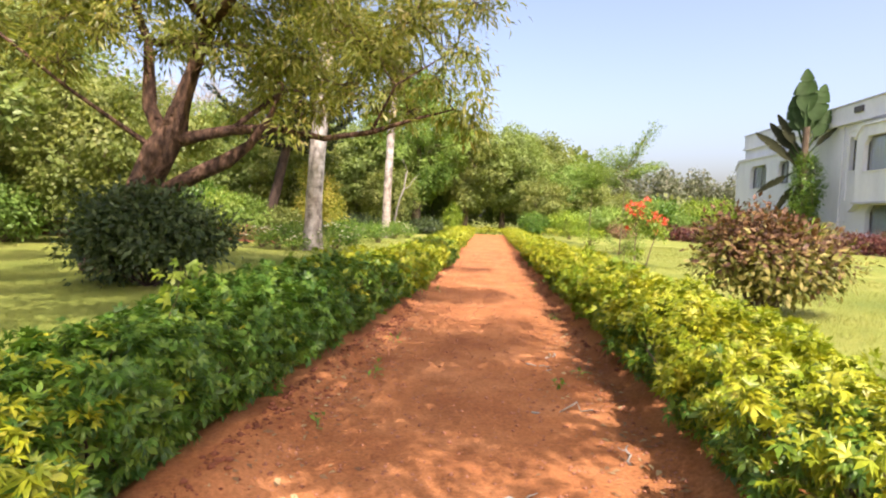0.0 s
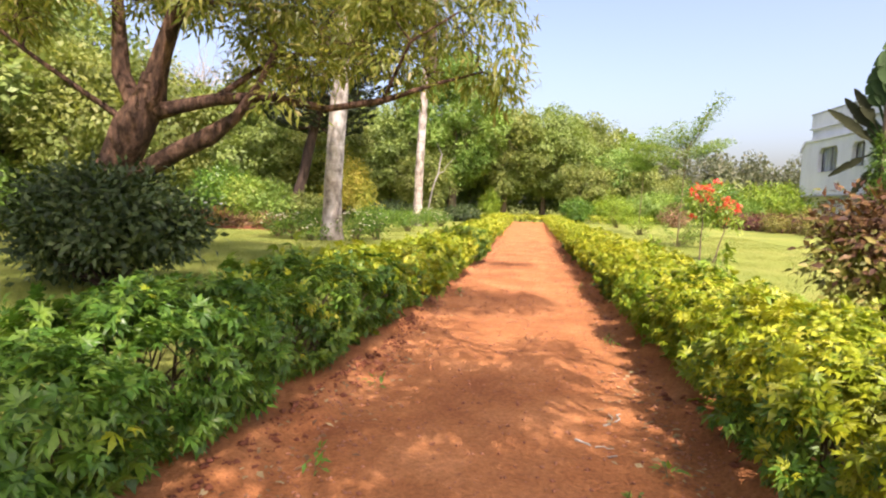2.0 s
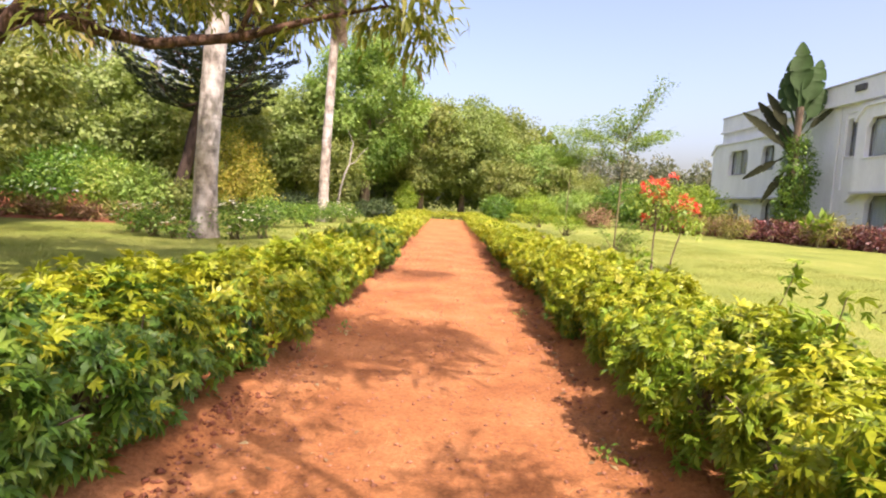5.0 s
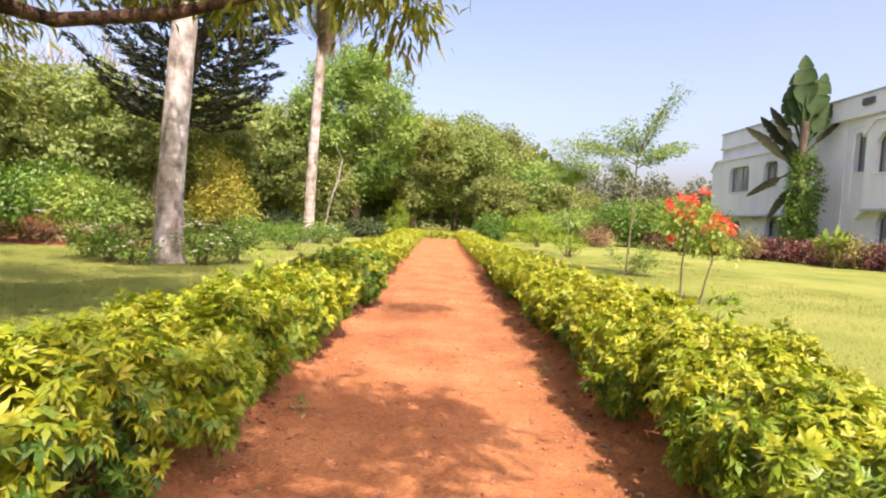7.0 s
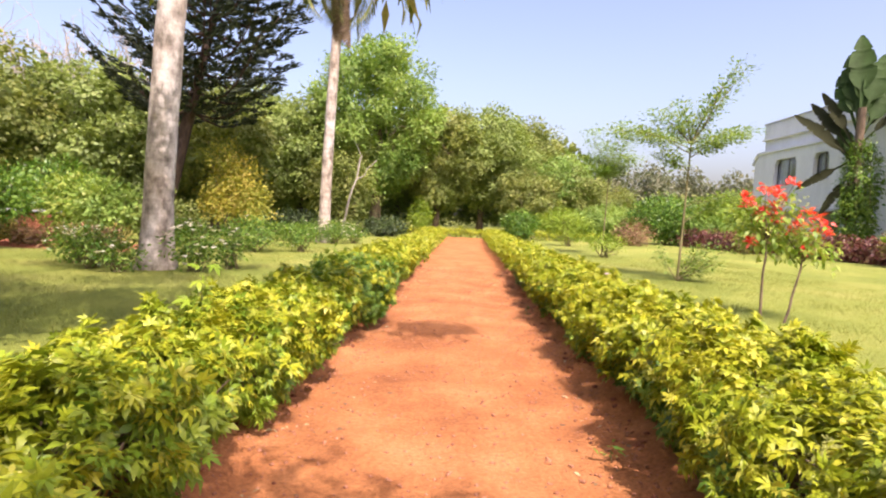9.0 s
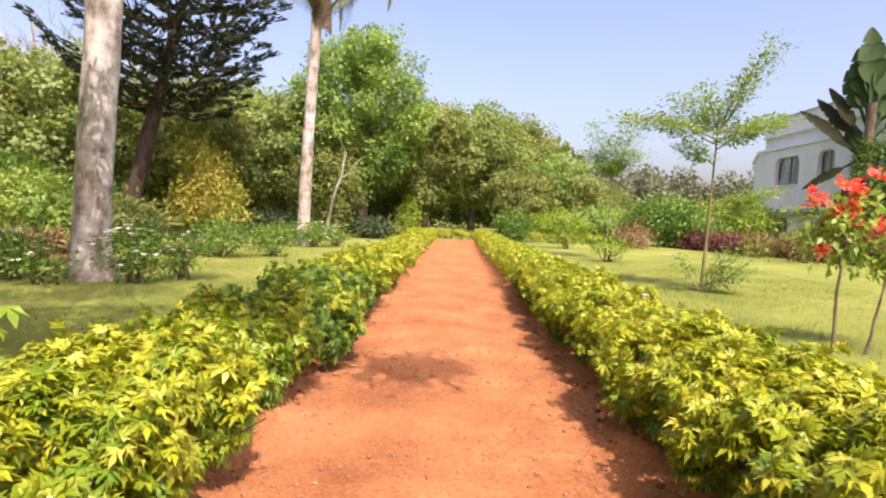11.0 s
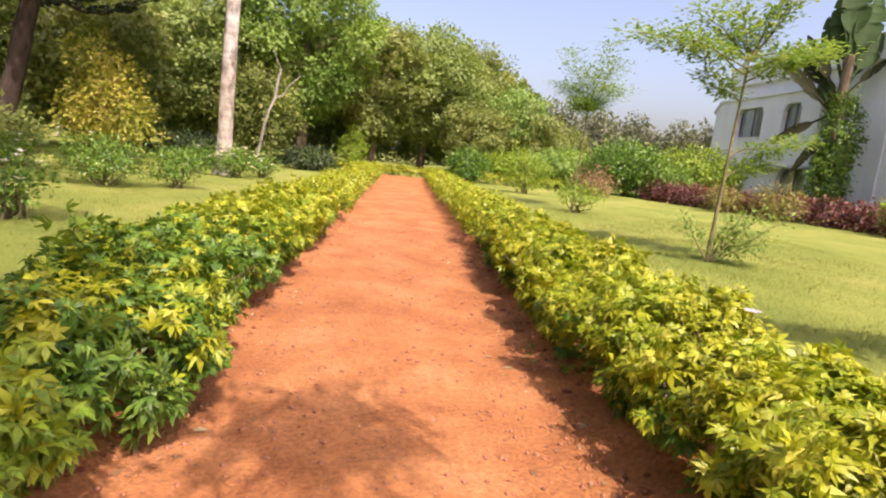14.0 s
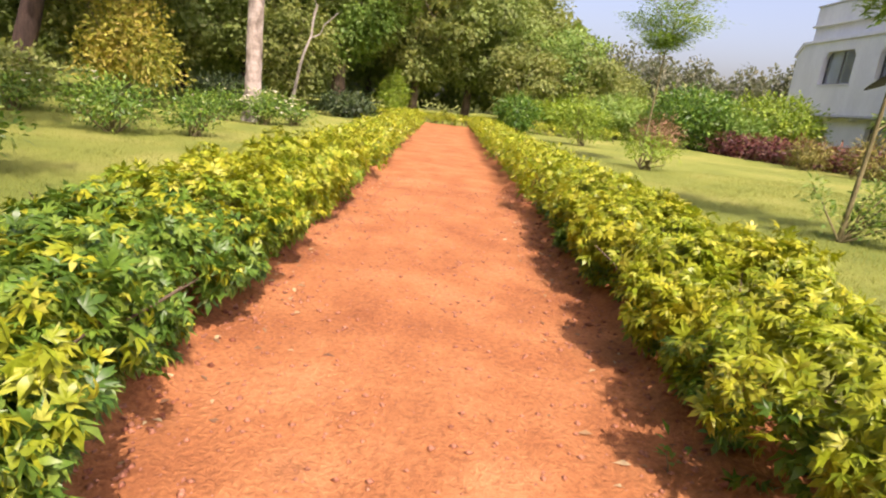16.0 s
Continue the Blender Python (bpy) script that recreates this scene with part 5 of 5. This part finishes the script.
# ---- woods beyond the lawns ----
def wood_tree(at, h, r, leaf, bark, label, low=0.12, clumps=190, per=40, size=0.26, name="broadleaf_tree", spread=0.3, lean=0.0):
    blobs = []
    mid, half = h * (1 + low) / 2, h * (1 - low) / 2
    for k in range(30):
        u = 1 - 2 * (k + 0.5) / 30
        a = k * 2.4 + 0.5 * rng.random()
        q = math.sqrt(1 - u * u) * r * (0.62 + 0.28 * rng.random()) * (1.0 if u > -0.4 else 0.8)
        b = r * (0.22 + 0.13 * rng.random())
        blobs.append((math.cos(a) * q + lean, math.sin(a) * q, mid + u * half * (0.72 + 0.16 * rng.random()), b, b, b * 0.75))
    for k in range(4):
        blobs.append((lean + rng.normal() * r * 0.2, rng.normal() * r * 0.2, mid + (k - 1.5) * half * 0.3, r * 0.35, r * 0.35, half * 0.25))
    th = h * 0.6
    tr = [(0, 0, -0.05, 0.03 * h + 0.03), (rng.normal() * 0.1, 0, th * 0.3, 0.024 * h), (lean * 0.5 + rng.normal() * 0.15, 0, th * 0.65, 0.018 * h), (lean, 0, th, 0.01 * h)]
    return make_tree(name, label, "tree", at, tr, blobs, bark, leaf, clumps, int(per * 1.05), spread, size * 0.74, DIAMOND, 0.35, 3, 0.7, "trees of the wood")


G, Bk = "leafy green tree in the wood behind the garden", M_bark
t_a = wood_tree((-6.2, 47.5, 0.2), 13.2, 4.6, M_tree2, Bk, "tall bright-green tree with a slender pale trunk", 0.2, 760, 44, 0.3)
t_b = wood_tree((1.2, 54.0, 0.2), 9.8, 4.6, M_tree, Bk, "rounded mid-green tree beyond the end of the path", 0.2, 680, 44, 0.3)
t_c = wood_tree((-2.2, 51.0, 0.2), 9.4, 3.8, M_olive, Bk, "olive-green tree beyond the end of the path", 0.2, 540, 44, 0.3)
t_d = wood_tree((6.8, 53.0, 0.2), 6.4, 3.0, M_tree2, Bk, "smaller green tree beside the end of the path", 0.1, 300, 40, 0.28)
t_e = wood_tree((-11.0, 46.0, 0.2), 9.0, 4.2, M_tree, M_darkbark, G, 0.1, 500, 44, 0.32)
t_f = wood_tree((-15.0, 42.0, 0.1), 8.2, 4.0, M_olive, Bk, "olive-green tree at the edge of the wood", 0.08, 480, 44, 0.32)
t_g = wood_tree((4.6, 50.5, 0.2), 5.0, 2.2, M_olive, Bk, "small olive tree with drying leaves", 0.1, 220, 40, 0.25)
for src, x, y, s, turn in ((t_e, -20, 38, 1.0, 40), (t_f, -23, 33, 1.05, 100), (t_b, -26, 27, 1.25, 70), (t_c, -24, 20.5, 1.3, 10), (t_e, -19.5, 14.5, 1.15, 150), (t_f, -22, 8, 1.35, 20), (t_c, -30, 15, 1.5, 200), (t_b, -31, 34, 1.0, 130),
                           (t_e, -26, 42, 0.85, 220), (t_b, -6, 58, 1.05, 90), (t_c, 4.5, 60, 1.1, 160), (t_e, -17, 52, 1.2, 300), (t_g, 13.5, 60, 0.9, 250),
                           (t_g, 8.8, 51.5, 1.0, 80), (t_g, -8.0, 44.0, 1.0, 200), (t_f, -14.0, 20.0, 0.75, 60), (t_c, -18.5, 23, 0.8, 310)):
    copy_thing(src, pose(x, y, 0.1, 0, 0, turn) @ Matrix.Diagonal((s, s, s, 1)))

# thin pale leaning trunk by the second palm
t = thing("leaning_tree", "thin pale leaning tree trunk at the wood's edge", "tree", (-7.1, 41.0, 0.1))
part("trunk", tubes_mesh("trunk", [limb((0, 0, -0.05), (1.0, 0.2, 4.6), 0.085, 0.04, 8, 0, 0.01), limb((0.6, 0.1, 2.8), (1.9, 0.3, 4.4), 0.04, 0.015, 6), limb((0.9, 0.2, 4.0), (0.6, 0, 5.4), 0.035, 0.012, 6)], 8), M_greybark, t)


def bare_tree(at, h):
    t = thing("bare_tree", "leafless grey tree with fine branches above the wood", "tree", at, "bare trees")
    paths = [limb((0, 0, -0.1), (0.4, 0, h * 0.5), 0.25, 0.16, 6)]
    for k in range(9):
        a = k * 2.4
        e = np.array([math.cos(a) * h * 0.38, math.sin(a) * h * 0.38, h * (0.75 + 0.3 * rng.random())])
        paths.append(limb((0.4, 0, h * 0.5), e, 0.11, 0.03, 6, 0.05))
        for j in range(16):
            e2 = e + rng.standard_normal(3) * h * 0.13
            paths.append(limb(e * (0.55 + 0.4 * rng.random()) + np.array([0.1, 0, 0.05 * h]), e2, 0.04, 0.012, 5, 0.03, 0.1))
    part("branchwork", tubes_mesh("branchwork", paths, 5), M_greybark, t)


bare_tree((-27.5, 50, 0), 12.5)
bare_tree((-25, 56, 0), 13)
bare_tree((-32, 51, 0), 13)


# distant woods all round, too many to count
def far_woods(name, ring, n, size, leafm, label, colt=0.6):
    P, O = [], []
    for x, y, r, h in ring:
        k = max(8, int(n * r * h / 30))
        d = unit(rng.standard_normal((k, 3)))
        d[:, 2] = np.abs(d[:, 2])
        rr = 0.55 + 0.5 * rng.random(k)
        P.append(np.array([x, y, h * 0.25]) + d * rr[:, None] * np.array([r, r, h * 0.75]))
        O.append(d)
    P, O = np.concatenate(P), np.concatenate(O)
    m = len(P)
    D = O + rng.standard_normal((m, 3)) * 0.8
    N = O * 0.6 + np.array([0, 0, 0.6]) + rng.standard_normal((m, 3)) * 0.5
    tagged(part(name, leaf_mesh(name, P, D, N, size * (0.5 + rng.random(m)), DIAMOND), leafm), label, "woods", kind="stuff")


ring = [(x + rng.normal() * 3, 74 + 8 * rng.random(), 5 + 2 * rng.random(), 8 + 4 * rng.random()) for x in np.arange(-70, 10, 6)]
ring += [(-42 + rng.normal() * 3, y, 5 + 2 * rng.random(), 9 + 4 * rng.random()) for y in np.arange(-20, 74, 6)]
far_woods("far_woods", ring, 900, 0.8, M_farwood, "dense green woods closing the garden")
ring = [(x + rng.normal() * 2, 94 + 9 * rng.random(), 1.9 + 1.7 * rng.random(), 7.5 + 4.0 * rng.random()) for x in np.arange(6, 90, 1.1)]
far_woods("far_hazy_woods", ring, 1150, 0.5, M_haze, "hazy grey-brown distant trees beyond the building")
ring = [(x + rng.normal() * 3, -34 - 8 * rng.random(), 5, 9) for x in np.arange(-50, 60, 9)] + [(52, y, 5, 9) for y in np.arange(-30, 70, 10)]
far_woods("rear_woods", ring, 300, 1.0, M_farwood, "trees closing the garden behind")
ring = [(x + rng.normal(), 61 + 3 * rng.random(), 2.6 + rng.random(), 3.2 + 1.6 * rng.random()) for x in np.arange(-40, 20, 2.6)]
far_woods("undergrowth", ring, 900, 0.5, M_farwood, "dark green undergrowth below the trees of the wood")
ring = [(x + rng.normal() * 0.8, 53.5 + 3.5 * rng.random(), 1.5 + 0.9 * rng.random(), 1.9 + 1.7 * rng.random()) for x in np.arange(-26, 9, 1.9)]
far_woods("thicket", ring, 1700, 0.34, M_tree, "mixed green thicket under the trees beyond the hedge")
